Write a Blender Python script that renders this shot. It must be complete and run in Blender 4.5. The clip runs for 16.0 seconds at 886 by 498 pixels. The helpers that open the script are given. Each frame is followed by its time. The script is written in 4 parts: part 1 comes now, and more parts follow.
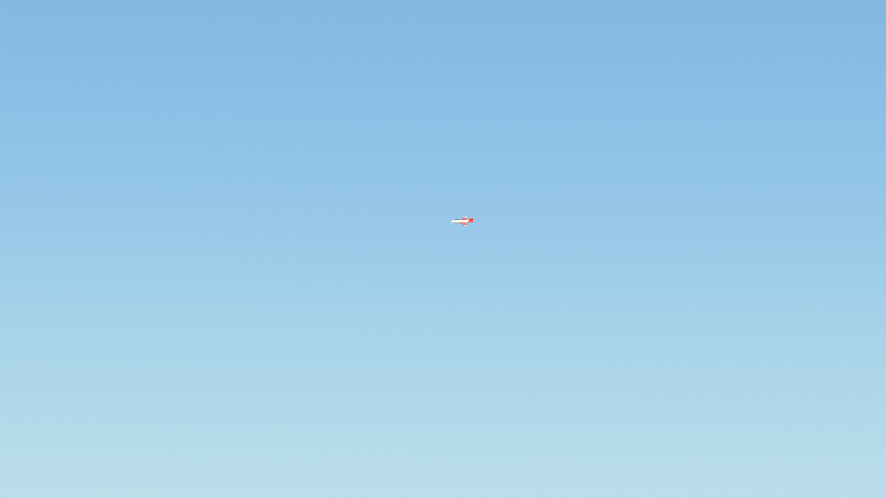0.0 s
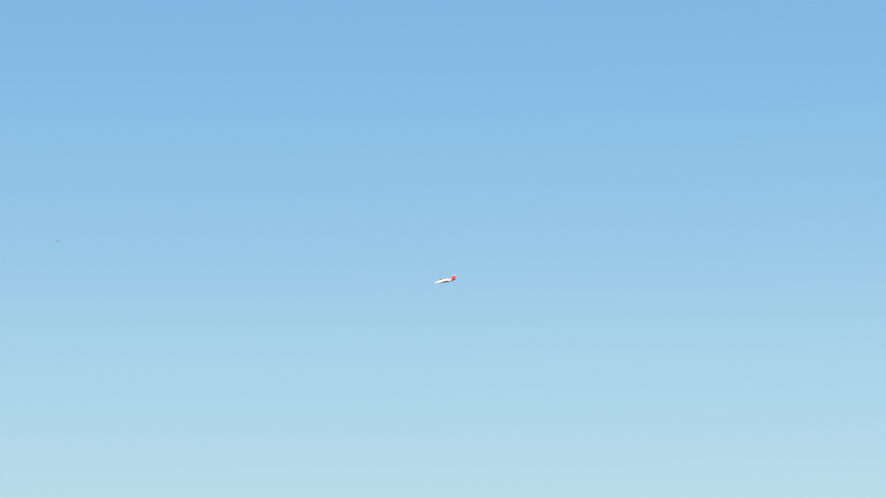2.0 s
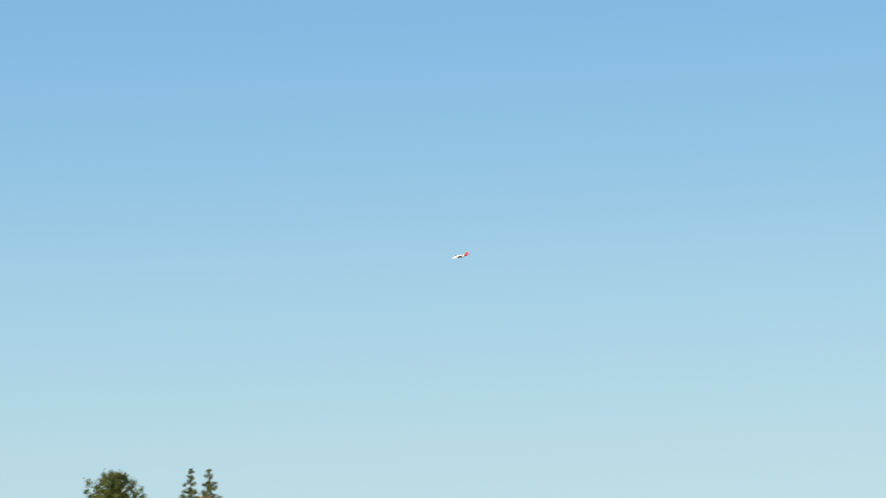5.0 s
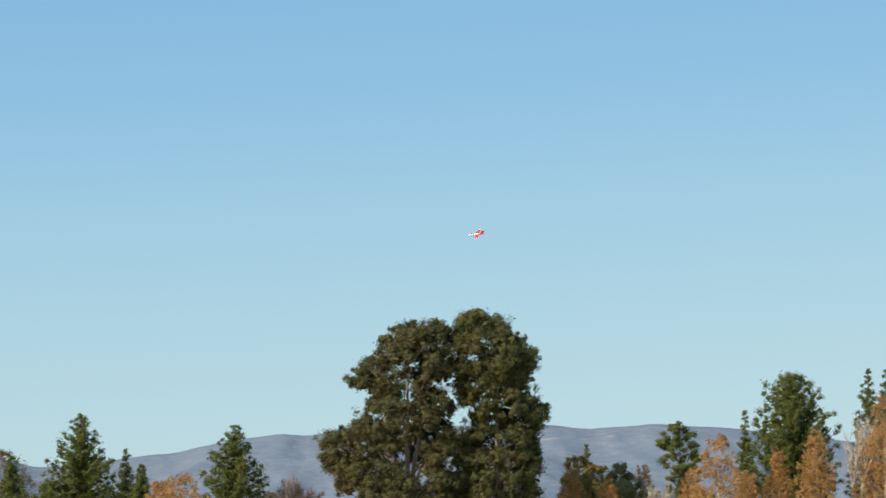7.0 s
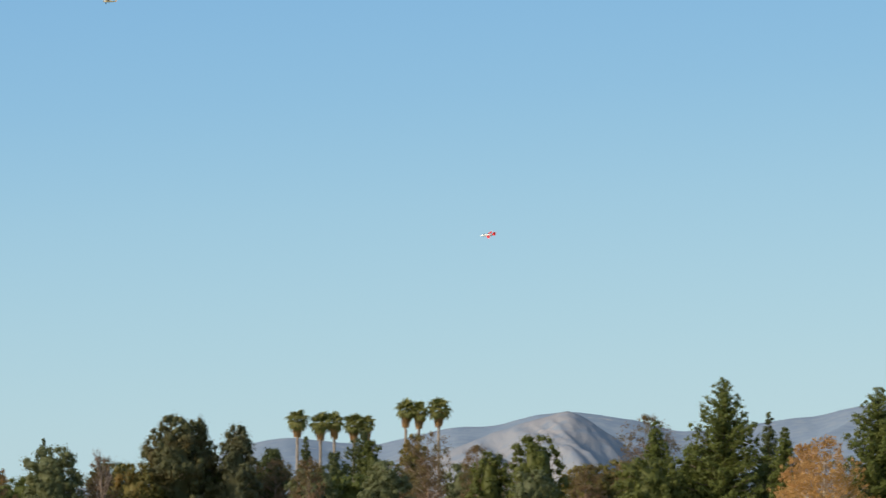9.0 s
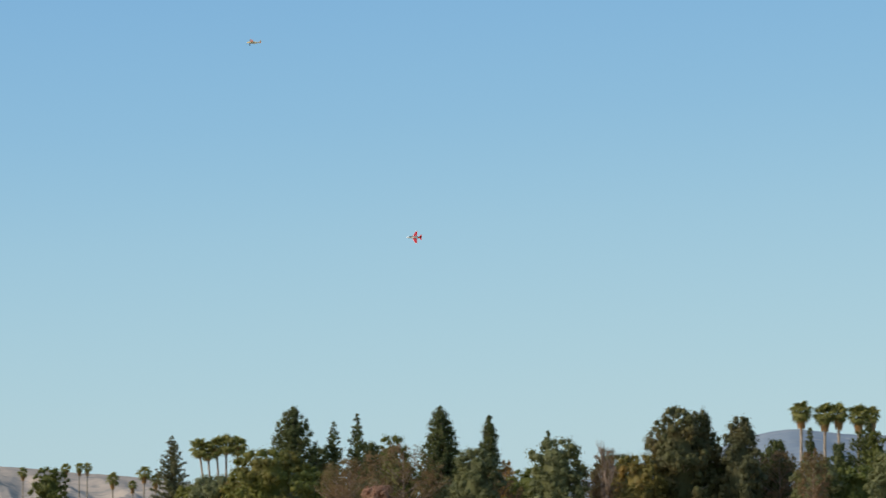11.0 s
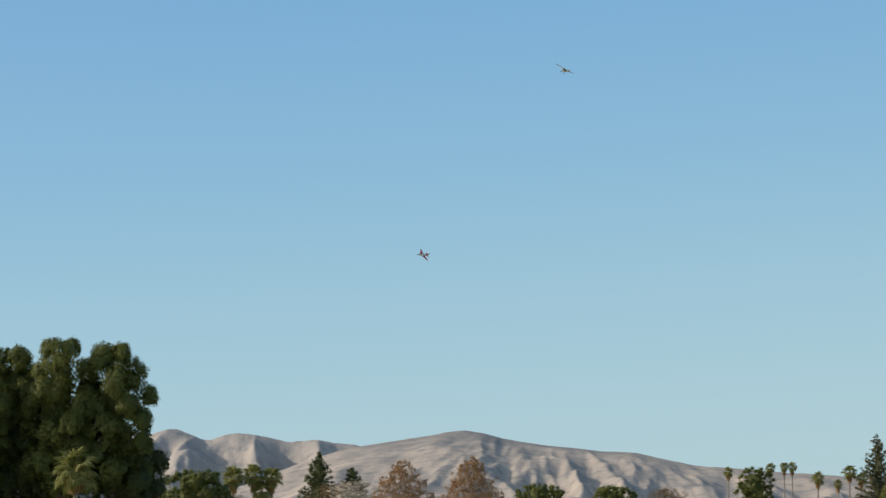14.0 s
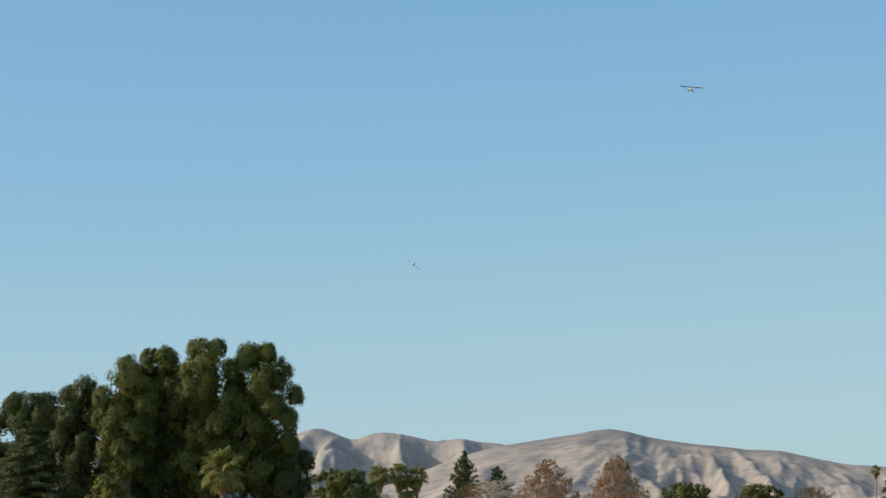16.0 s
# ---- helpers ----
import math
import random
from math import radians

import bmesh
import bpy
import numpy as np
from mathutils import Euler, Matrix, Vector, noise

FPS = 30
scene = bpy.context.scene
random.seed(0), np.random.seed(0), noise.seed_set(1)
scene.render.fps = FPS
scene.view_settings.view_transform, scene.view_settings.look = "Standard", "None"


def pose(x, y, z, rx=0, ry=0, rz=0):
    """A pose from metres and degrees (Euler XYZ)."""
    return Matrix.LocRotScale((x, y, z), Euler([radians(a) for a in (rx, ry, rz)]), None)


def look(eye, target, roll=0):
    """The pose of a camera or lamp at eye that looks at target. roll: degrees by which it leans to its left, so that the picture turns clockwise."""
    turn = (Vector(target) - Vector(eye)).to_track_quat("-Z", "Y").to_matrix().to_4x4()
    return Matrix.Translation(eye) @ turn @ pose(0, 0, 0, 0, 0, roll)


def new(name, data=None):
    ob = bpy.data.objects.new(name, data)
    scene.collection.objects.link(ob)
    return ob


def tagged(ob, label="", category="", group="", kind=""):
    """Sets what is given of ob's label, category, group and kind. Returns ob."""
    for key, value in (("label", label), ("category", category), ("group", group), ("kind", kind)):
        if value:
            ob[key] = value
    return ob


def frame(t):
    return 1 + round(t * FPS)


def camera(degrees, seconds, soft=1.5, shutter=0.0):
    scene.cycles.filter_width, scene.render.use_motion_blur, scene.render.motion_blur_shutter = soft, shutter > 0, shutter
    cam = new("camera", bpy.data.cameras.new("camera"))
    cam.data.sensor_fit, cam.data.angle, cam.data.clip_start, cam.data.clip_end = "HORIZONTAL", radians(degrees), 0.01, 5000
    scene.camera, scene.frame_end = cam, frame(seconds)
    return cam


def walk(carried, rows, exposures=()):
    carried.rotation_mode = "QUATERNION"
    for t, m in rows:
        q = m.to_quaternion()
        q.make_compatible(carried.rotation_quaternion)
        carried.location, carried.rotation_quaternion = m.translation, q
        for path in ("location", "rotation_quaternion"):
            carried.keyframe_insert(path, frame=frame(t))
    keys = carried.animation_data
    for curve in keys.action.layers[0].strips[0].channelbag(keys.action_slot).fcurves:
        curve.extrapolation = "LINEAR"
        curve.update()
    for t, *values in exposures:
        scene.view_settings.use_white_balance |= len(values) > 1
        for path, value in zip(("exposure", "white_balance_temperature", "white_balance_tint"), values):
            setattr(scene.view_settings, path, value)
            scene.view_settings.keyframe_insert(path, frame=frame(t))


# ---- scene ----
cam = camera(17.9, 16.0, soft=1.5, shutter=0.15)


def aim(yaw, pitch, lean):
    """The camera on its stand, turned by yaw to the left and pitched up."""
    return pose(0, 0, 1.7, 90 + pitch, -lean, yaw)


walk(cam, [
    (0.0, aim(-53.63, 10.04, 0.10)), (0.5, aim(-49.77, 10.33, 0.10)), (1.0, aim(-45.58, 10.36, 0.10)),
    (1.5, aim(-41.08, 10.46, 0.10)), (2.0, aim(-37.17, 10.35, 0.10)), (2.5, aim(-33.13, 9.89, 0.10)),
    (3.0, aim(-29.03, 9.43, 0.10)), (3.2, aim(-27.52, 9.31, 0.10)), (5.3, aim(-11.322, 7.917, 0.109)),
    (5.5, aim(-9.747, 7.543, 0.120)), (6.0, aim(-6.357, 7.396, 0.119)), (6.5, aim(-3.166, 6.766, 0.097)),
    (7.0, aim(0.0, 6.30, 0.062)), (7.5, aim(2.759, 6.05, 0.048)), (8.0, aim(5.638, 5.984, 0.023)),
    (8.5, aim(9.117, 5.774, -0.025)), (9.0, aim(13.023, 5.558, -0.042)), (9.2, aim(14.217, 5.524, -0.019)),
    (11.3, aim(25.102, 5.399, 0.012)), (11.5, aim(26.459, 5.418, -0.048)), (12.0, aim(29.30, 5.455, -0.084)),
    (12.5, aim(31.587, 5.407, -0.079)), (13.0, aim(34.048, 5.436, -0.140)), (13.5, aim(35.894, 5.379, -0.176)),
    (14.0, aim(37.468, 5.387, -0.189)), (14.5, aim(38.947, 5.391, -0.229)), (15.0, aim(39.919, 5.386, -0.211)),
    (15.5, aim(40.302, 5.375, -0.255)), (16.0, aim(40.417, 5.376, -0.267)),
], exposures=[(0.0, 0.04), (3.2, 0.03), (6.0, 0.0), (9.0, -0.06), (12.5, -0.14), (14.0, -0.16), (16.0, -0.16)])

# ---- light ----
SUN_BEARING, SUN_HEIGHT = 130.0, 26.0      # degrees to the left of the +y axis, degrees above the horizon
world = bpy.data.worlds.new("sky")
scene.world = world
world.use_nodes = True
wn, wl = world.node_tree.nodes, world.node_tree.links
sky = wn.new("ShaderNodeTexSky")
sky.sky_type, sky.sun_disc = "NISHITA", False
sky.sun_elevation, sky.sun_rotation = radians(SUN_HEIGHT), radians(-SUN_BEARING)
sky.altitude, sky.air_density, sky.dust_density, sky.ozone_density = 200.0, 1.0, 0.6, 2.0
# the low sky: paler and warmer towards the horizon, deeper blue at a right angle to the sun
geo = wn.new("ShaderNodeTexCoord")
split = wn.new("ShaderNodeSeparateXYZ")
wl.new(geo.outputs["Generated"], split.inputs[0])
toward = wn.new("ShaderNodeVectorMath")
toward.operation = "DOT_PRODUCT"
toward.inputs[1].default_value = (-math.sin(radians(SUN_BEARING)), math.cos(radians(SUN_BEARING)), 0)
wl.new(geo.outputs["Generated"], toward.inputs[0])
shift = wn.new("ShaderNodeMath")
shift.operation = "MULTIPLY_ADD"
shift.inputs[1].default_value, shift.inputs[2].default_value = 0.068, 0.058
wl.new(toward.outputs["Value"], shift.inputs[0])
height = wn.new("ShaderNodeMath")
height.operation = "ADD"
wl.new(split.outputs["Z"], height.inputs[0])
wl.new(shift.outputs[0], height.inputs[1])
ramp = wn.new("ShaderNodeValToRGB")
ramp.color_ramp.interpolation = "B_SPLINE"
SKY = ((0.0, (0.53, 0.71, 0.755)), (0.05, (0.505, 0.70, 0.765)), (0.09, (0.445, 0.675, 0.775)), (0.14, (0.355, 0.61, 0.775)), (0.18, (0.283, 0.546, 0.770)),
       (0.235, (0.226, 0.482, 0.764)), (0.34, (0.17, 0.39, 0.70)), (0.6, (0.19, 0.37, 0.60)), (1.0, (0.18, 0.34, 0.55)))
for k, (at, colour) in enumerate(SKY):
    e = ramp.color_ramp.elements[k] if k < 2 else ramp.color_ramp.elements.new(at)
    e.position, e.color = at, (*colour, 1)
wl.new(height.outputs[0], ramp.inputs[0])
low = wn.new("ShaderNodeVectorMath")
low.operation = "SCALE"
low.inputs["Scale"].default_value = 0.90
wl.new(ramp.outputs["Color"], low.inputs[0])
high = wn.new("ShaderNodeVectorMath")
high.operation = "SCALE"
high.inputs["Scale"].default_value = 0.012
wl.new(sky.outputs["Color"], high.inputs[0])
both = wn.new("ShaderNodeVectorMath")
both.operation = "ADD"
wl.new(low.outputs[0], both.inputs[0])
wl.new(high.outputs[0], both.inputs[1])
# a broad glow round the sun, out of view, added to fill the shade
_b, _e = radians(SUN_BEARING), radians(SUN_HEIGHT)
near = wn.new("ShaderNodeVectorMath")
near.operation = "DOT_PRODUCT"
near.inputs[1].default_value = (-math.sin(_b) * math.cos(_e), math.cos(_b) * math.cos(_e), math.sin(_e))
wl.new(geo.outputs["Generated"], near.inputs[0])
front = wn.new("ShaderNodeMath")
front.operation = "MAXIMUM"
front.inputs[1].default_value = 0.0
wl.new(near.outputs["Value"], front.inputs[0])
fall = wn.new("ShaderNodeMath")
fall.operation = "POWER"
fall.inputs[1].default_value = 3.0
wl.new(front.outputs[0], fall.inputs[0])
fill_glow = wn.new("ShaderNodeVectorMath")
fill_glow.operation = "SCALE"
fill_glow.inputs[0].default_value = (1.5, 1.36, 1.12)
wl.new(fall.outputs[0], fill_glow.inputs["Scale"])
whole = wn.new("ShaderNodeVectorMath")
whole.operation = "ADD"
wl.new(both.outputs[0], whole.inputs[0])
wl.new(fill_glow.outputs[0], whole.inputs[1])
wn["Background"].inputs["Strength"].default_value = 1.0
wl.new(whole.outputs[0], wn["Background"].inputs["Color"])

sun = new("sun", bpy.data.lights.new("sun", "SUN"))
sun.data.energy, sun.data.angle, sun.data.color = 3.9, radians(0.5), (1.0, 0.87, 0.69)
sun.matrix_world = look((-math.sin(_b) * math.cos(_e) * 900, math.cos(_b) * math.cos(_e) * 900, math.sin(_e) * 900), (0, 0, 0))


# ---- materials ----
def material(name, rough=0.7, metal=0.0):
    m = bpy.data.materials.new(name)
    m.use_nodes = True
    b = m.node_tree.nodes["Principled BSDF"]
    b.inputs["Roughness"].default_value, b.inputs["Metallic"].default_value = rough, metal
    b.inputs["Specular IOR Level"].default_value = 0.25
    return m, m.node_tree.nodes, m.node_tree.links, b


def mixed(nodes, links, fac, a, b):
    """A colour mix of a and b (colours or sockets) by the socket fac."""
    n = nodes.new("ShaderNodeMix")
    n.data_type = "RGBA"
    links.new(fac, n.inputs[0])
    for value, slot in ((a, 6), (b, 7)):
        if isinstance(value, tuple):
            n.inputs[slot].default_value = (*value, 1)
        else:
            links.new(value, n.inputs[slot])
    return n.outputs[2]


def noise_fac(nodes, links, scale, low=0.4, high=0.6, detail=4.0, stretch=None):
    """A noise in the object's space, stretched to contrast between low and high."""
    t = nodes.new("ShaderNodeTexCoord")
    n = nodes.new("ShaderNodeTexNoise")
    n.inputs["Scale"].default_value, n.inputs["Detail"].default_value = scale, detail
    if stretch:
        mp = nodes.new("ShaderNodeMapping")
        mp.inputs["Scale"].default_value = stretch
        links.new(t.outputs["Object"], mp.inputs[0])
        links.new(mp.outputs[0], n.inputs["Vector"])
    else:
        links.new(t.outputs["Object"], n.inputs["Vector"])
    r = nodes.new("ShaderNodeMapRange")
    r.inputs[1].default_value, r.inputs[2].default_value = low, high
    links.new(n.outputs["Fac"], r.inputs[0])
    return r.outputs[0]


def leaf_material(name, dark, light, odd, odd_share=0.35):
    """Foliage: every leaf its own tone, patches of another hue, and a little light let through."""
    m, nodes, links, b = material(name, 0.55)
    g = nodes.new("ShaderNodeNewGeometry")
    spread = nodes.new("ShaderNodeMapRange")
    spread.inputs[3].default_value, spread.inputs[4].default_value = 0.22, 0.88
    links.new(g.outputs["Random Per Island"], spread.inputs[0])
    tone = mixed(nodes, links, spread.outputs[0], dark, light)
    patch = noise_fac(nodes, links, 0.28, 0.62 - odd_share * 0.35, 0.78 - odd_share * 0.3)
    links.new(mixed(nodes, links, patch, tone, odd), b.inputs["Base Color"])
    tr = nodes.new("ShaderNodeBsdfTranslucent")
    links.new(mixed(nodes, links, patch, tone, odd), tr.inputs["Color"])
    mx = nodes.new("ShaderNodeMixShader")
    mx.inputs[0].default_value = 0.42
    links.new(b.outputs[0], mx.inputs[1])
    links.new(tr.outputs[0], mx.inputs[2])
    links.new(mx.outputs[0], nodes["Material Output"].inputs["Surface"])
    return m


def bark_material(name, a, c):
    m, nodes, links, b = material(name, 0.85)
    f = noise_fac(nodes, links, 1.6, 0.35, 0.65, 6.0, (3, 3, 0.6))
    links.new(mixed(nodes, links, f, a, c), b.inputs["Base Color"])
    bump = nodes.new("ShaderNodeBump")
    bump.inputs["Distance"].default_value = 0.03
    links.new(f, bump.inputs["Height"])
    links.new(bump.outputs[0], b.inputs["Normal"])
    return m


def paint_material(name, colour, worn, rough=0.35):
    m, nodes, links, b = material(name, rough)
    b.inputs["Specular IOR Level"].default_value = 0.5
    f = noise_fac(nodes, links, 6.0, 0.45, 0.7, 5.0)
    links.new(mixed(nodes, links, f, colour, worn), b.inputs["Base Color"])
    return m


LEAF = {
    "euc": leaf_material("gum_leaves", (0.072, 0.079, 0.029), (0.164, 0.168, 0.060), (0.189, 0.160, 0.050)),
    "euc_brown": leaf_material("brown_gum_leaves", (0.072, 0.074, 0.030), (0.160, 0.156, 0.062), (0.168, 0.131, 0.054), 0.4),
    "euc_grey": leaf_material("grey_gum_leaves", (0.069, 0.073, 0.034), (0.162, 0.162, 0.079), (0.151, 0.131, 0.058)),
    "pine": leaf_material("pine_needles", (0.065, 0.084, 0.019), (0.179, 0.201, 0.046), (0.146, 0.162, 0.038)),
    # for dark evergreens, and for grove shade put into the needle colour
    "pine_dark": leaf_material("dark_and_shaded_pine_needles", (0.043, 0.058, 0.021), (0.125, 0.143, 0.048), (0.113, 0.122, 0.038)),
    "stone": leaf_material("stone_pine_needles", (0.072, 0.085, 0.022), (0.196, 0.206, 0.050), (0.146, 0.161, 0.039)),
    "green": leaf_material("broad_leaves", (0.065, 0.080, 0.019), (0.159, 0.171, 0.041), (0.134, 0.141, 0.031)),
    "grey": leaf_material("grey_green_leaves", (0.092, 0.105, 0.046), (0.202, 0.214, 0.096), (0.179, 0.182, 0.067)),
    "lime": leaf_material("yellow_green_leaves", (0.095, 0.108, 0.020), (0.190, 0.195, 0.042), (0.160, 0.140, 0.036), 0.5),
    "olive": leaf_material("olive_leaves", (0.118, 0.109, 0.029), (0.246, 0.205, 0.058), (0.302, 0.171, 0.043)),
    "orange": leaf_material("autumn_leaves", (0.290, 0.160, 0.050), (0.600, 0.350, 0.105), (0.540, 0.320, 0.125), 0.6),
    "faded": leaf_material("faded_brown_leaves", (0.230, 0.140, 0.075), (0.430, 0.285, 0.165), (0.360, 0.200, 0.085), 0.5),
    "brown": leaf_material("dry_brown_leaves", (0.140, 0.088, 0.044), (0.270, 0.170, 0.088), (0.160, 0.130, 0.050), 0.5),
    "pink": leaf_material("faded_pinkish_leaves", (0.269, 0.148, 0.098), (0.470, 0.279, 0.192), (0.314, 0.205, 0.120)),
    "palm": leaf_material("palm_fronds", (0.140, 0.150, 0.040), (0.310, 0.305, 0.090), (0.310, 0.245, 0.095), 0.40),
    "skirt": leaf_material("dead_palm_fronds", (0.269, 0.148, 0.055), (0.538, 0.331, 0.132), (0.358, 0.217, 0.096)),
}
BARK = bark_material("bark", (0.085, 0.062, 0.045), (0.190, 0.150, 0.115))
PALE_BARK = bark_material("pale_bark", (0.300, 0.240, 0.180), (0.560, 0.490, 0.400))
GUM_BARK = bark_material("gum_bark", (0.200, 0.155, 0.115), (0.430, 0.360, 0.285))
TWIG = bark_material("twigs", (0.170, 0.120, 0.090), (0.300, 0.220, 0.165))
PALM_BARK = bark_material("palm_bark", (0.190, 0.150, 0.115), (0.330, 0.280, 0.230))
WHITE = paint_material("white_paint", (0.82, 0.81, 0.78), (0.72, 0.71, 0.68))
RED = paint_material("red_paint", (0.62, 0.030, 0.035), (0.50, 0.026, 0.030))
DARK = paint_material("dark_grey_paint_and_shade", (0.035, 0.036, 0.042), (0.055, 0.055, 0.060))
YELLOW = paint_material("yellow_paint", (0.80, 0.42, 0.035), (0.70, 0.36, 0.030))
ORANGE = paint_material("orange_paint", (0.70, 0.19, 0.035), (0.60, 0.16, 0.030))
CREAM = paint_material("cream_paint", (0.78, 0.66, 0.42), (0.68, 0.57, 0.36))
GREY = paint_material("pale_grey_paint", (0.45, 0.46, 0.47), (0.38, 0.39, 0.40))
GLASS = paint_material("tinted_canopy", (0.015, 0.018, 0.024), (0.020, 0.024, 0.030), 0.06)
RUBBER = paint_material("rubber", (0.018, 0.018, 0.019), (0.030, 0.029, 0.028), 0.8)
METAL = paint_material("dull_metal", (0.30, 0.30, 0.31), (0.20, 0.20, 0.21), 0.4)


# ---- helpers for shapes ----
def spot(bearing, distance, z=0.0):
    """A place by its bearing, degrees to the left of the +y axis, and its distance from the camera's stand."""
    a = radians(bearing)
    return Vector((-math.sin(a) * distance, math.cos(a) * distance, z))


def as_mesh(name, verts, faces, mat, smooth=False):
    me = bpy.data.meshes.new(name)
    me.from_pydata(verts, [], faces)
    for m in (mat if isinstance(mat, (list, tuple)) else [mat]):
        me.materials.append(m)
    if smooth:
        me.polygons.foreach_set("use_smooth", [True] * len(me.polygons))
    me.update()
    return me


def leaf_mesh(name, leaves, solids, mat):
    """A crown: leaf triangles (an array of corners, three to a leaf) and the solid insides (vertices, faces), in one mesh."""
    v, f = solids
    at = len(leaves)
    verts = np.concatenate((leaves, np.array(v).reshape(-1, 3))) if v else leaves
    sizes = np.concatenate((np.full(at // 3, 3), np.array([len(q) for q in f], dtype=int)))
    corners = np.concatenate((np.arange(at), np.array([k + at for q in f for k in q], dtype=int)))
    me = bpy.data.meshes.new(name)
    me.vertices.add(len(verts))
    me.vertices.foreach_set("co", verts.astype(np.float32).ravel())
    me.loops.add(len(corners))
    me.loops.foreach_set("vertex_index", corners.astype(np.int32))
    me.polygons.add(len(sizes))
    me.polygons.foreach_set("loop_start", (np.cumsum(sizes) - sizes).astype(np.int32))
    me.polygons.foreach_set("use_smooth", np.ones(len(sizes), dtype=bool))
    me.materials.append(mat)
    me.update(calc_edges=True)
    return me


def part(name, mesh, parent, label="", m=None):
    ob = new(name, mesh)
    ob.parent = parent
    if m is not None:
        ob.matrix_basis = m
    return tagged(ob, label)


def thing(name, at, label, category, group=""):
    ob = new(name)
    ob.location = at
    return tagged(ob, label, category, group)


class Shape:
    """Collects vertices and faces of one mesh."""

    def __init__(self):
        self.v, self.f = [], []

    def tube(self, points, radii, sides=5, cap=True):
        base = len(self.v)
        pts = [Vector(p) for p in points]
        for i, (p, r) in enumerate(zip(pts, radii)):
            d = (pts[min(i + 1, len(pts) - 1)] - pts[max(i - 1, 0)]).normalized()
            u = d.cross(Vector((0.31, 0.95, 0.05)) if abs(d.y) < 0.9 else Vector((1, 0, 0))).normalized()
            w = d.cross(u)
            for k in range(sides):
                a = 2 * math.pi * k / sides
                self.v.append(tuple(p + (u * math.cos(a) + w * math.sin(a)) * r))
        for i in range(len(pts) - 1):
            for k in range(sides):
                a, b = base + i * sides + k, base + i * sides + (k + 1) % sides
                self.f.append((a, b, b + sides, a + sides))
        if cap:
            self.f.append(tuple(base + k for k in range(sides))[::-1])
            self.f.append(tuple(base + (len(pts) - 1) * sides + k for k in range(sides)))

    def rings(self, rows, sides=14):
        """Elliptic rings along x: (x, centre z, half width, half height)."""
        base = len(self.v)
        for x, cz, hw, hh in rows:
            for k in range(sides):
                a = 2 * math.pi * k / sides
                self.v.append((x, math.cos(a) * hw, cz + math.sin(a) * hh))
        for i in range(len(rows) - 1):
            for k in range(sides):
                a, b = base + i * sides + k, base + i * sides + (k + 1) % sides
                self.f.append((a, b, b + sides, a + sides))
        self.f.append(tuple(base + k for k in range(sides))[::-1])
        self.f.append(tuple(base + (len(rows) - 1) * sides + k for k in range(sides)))

    def blade(self, root, tip, chord_root, chord_tip, thick, up):
        """A wing panel: leading edges at root and tip, chords running to -x, with a rounded section."""
        base = len(self.v)
        up = Vector(up)
        section = ((0, 0), (0.08, 0.42), (0.3, 0.5), (0.7, 0.25), (1, 0), (0.7, -0.2), (0.3, -0.4), (0.08, -0.35))
        for lead, chord in ((Vector(root), chord_root), (Vector(tip), chord_tip)):
            for s, h in section:
                self.v.append(tuple(lead + Vector((-s * chord, 0, 0)) + up * (h * thick * chord)))
        n = len(section)
        for k in range(n):
            self.f.append((base + k, base + (k + 1) % n, base + n + (k + 1) % n, base + n + k))
        self.f.append(tuple(base + k for k in range(n))[::-1])
        self.f.append(tuple(base + n + k for k in range(n)))

    def mesh(self, name, mat, smooth=True):
        return as_mesh(name, self.v, self.f, mat, smooth)


# ---- ground and hills ----
def ground_material():
    m, nodes, links, b = material("dry_field_grass", 0.95)
    f1 = noise_fac(nodes, links, 0.02, 0.4, 0.62, 6.0)
    f2 = noise_fac(nodes, links, 0.9, 0.3, 0.7, 6.0)
    a = mixed(nodes, links, f1, (0.290, 0.235, 0.125), (0.200, 0.190, 0.080))
    c = mixed(nodes, links, f2, (0.220, 0.180, 0.095), (0.340, 0.285, 0.160))
    h = nodes.new("ShaderNodeMix")
    h.data_type = "RGBA"
    h.inputs[0].default_value = 0.45
    links.new(a, h.inputs[6])
    links.new(c, h.inputs[7])
    links.new(h.outputs[2], b.inputs["Base Color"])
    return m


def build_ground():
    verts, faces, sides = [(0, 0, 0)], [], 96
    radii = (6, 20, 60, 150, 300, 600, 1200, 2400, 4990)
    for r in radii:
        for k in range(sides):
            a = 2 * math.pi * k / sides
            verts.append((r * math.cos(a), r * math.sin(a), 0))
    for k in range(sides):
        faces.append((0, 1 + k, 1 + (k + 1) % sides))
    for i in range(len(radii) - 1):
        for k in range(sides):
            a, b = 1 + i * sides + k, 1 + i * sides + (k + 1) % sides
            faces.append((a, a + sides, b + sides, b))
    tagged(new("ground", as_mesh("ground", verts, faces, ground_material())), "flat field of dry grass reaching to the hills", "ground", kind="structure")


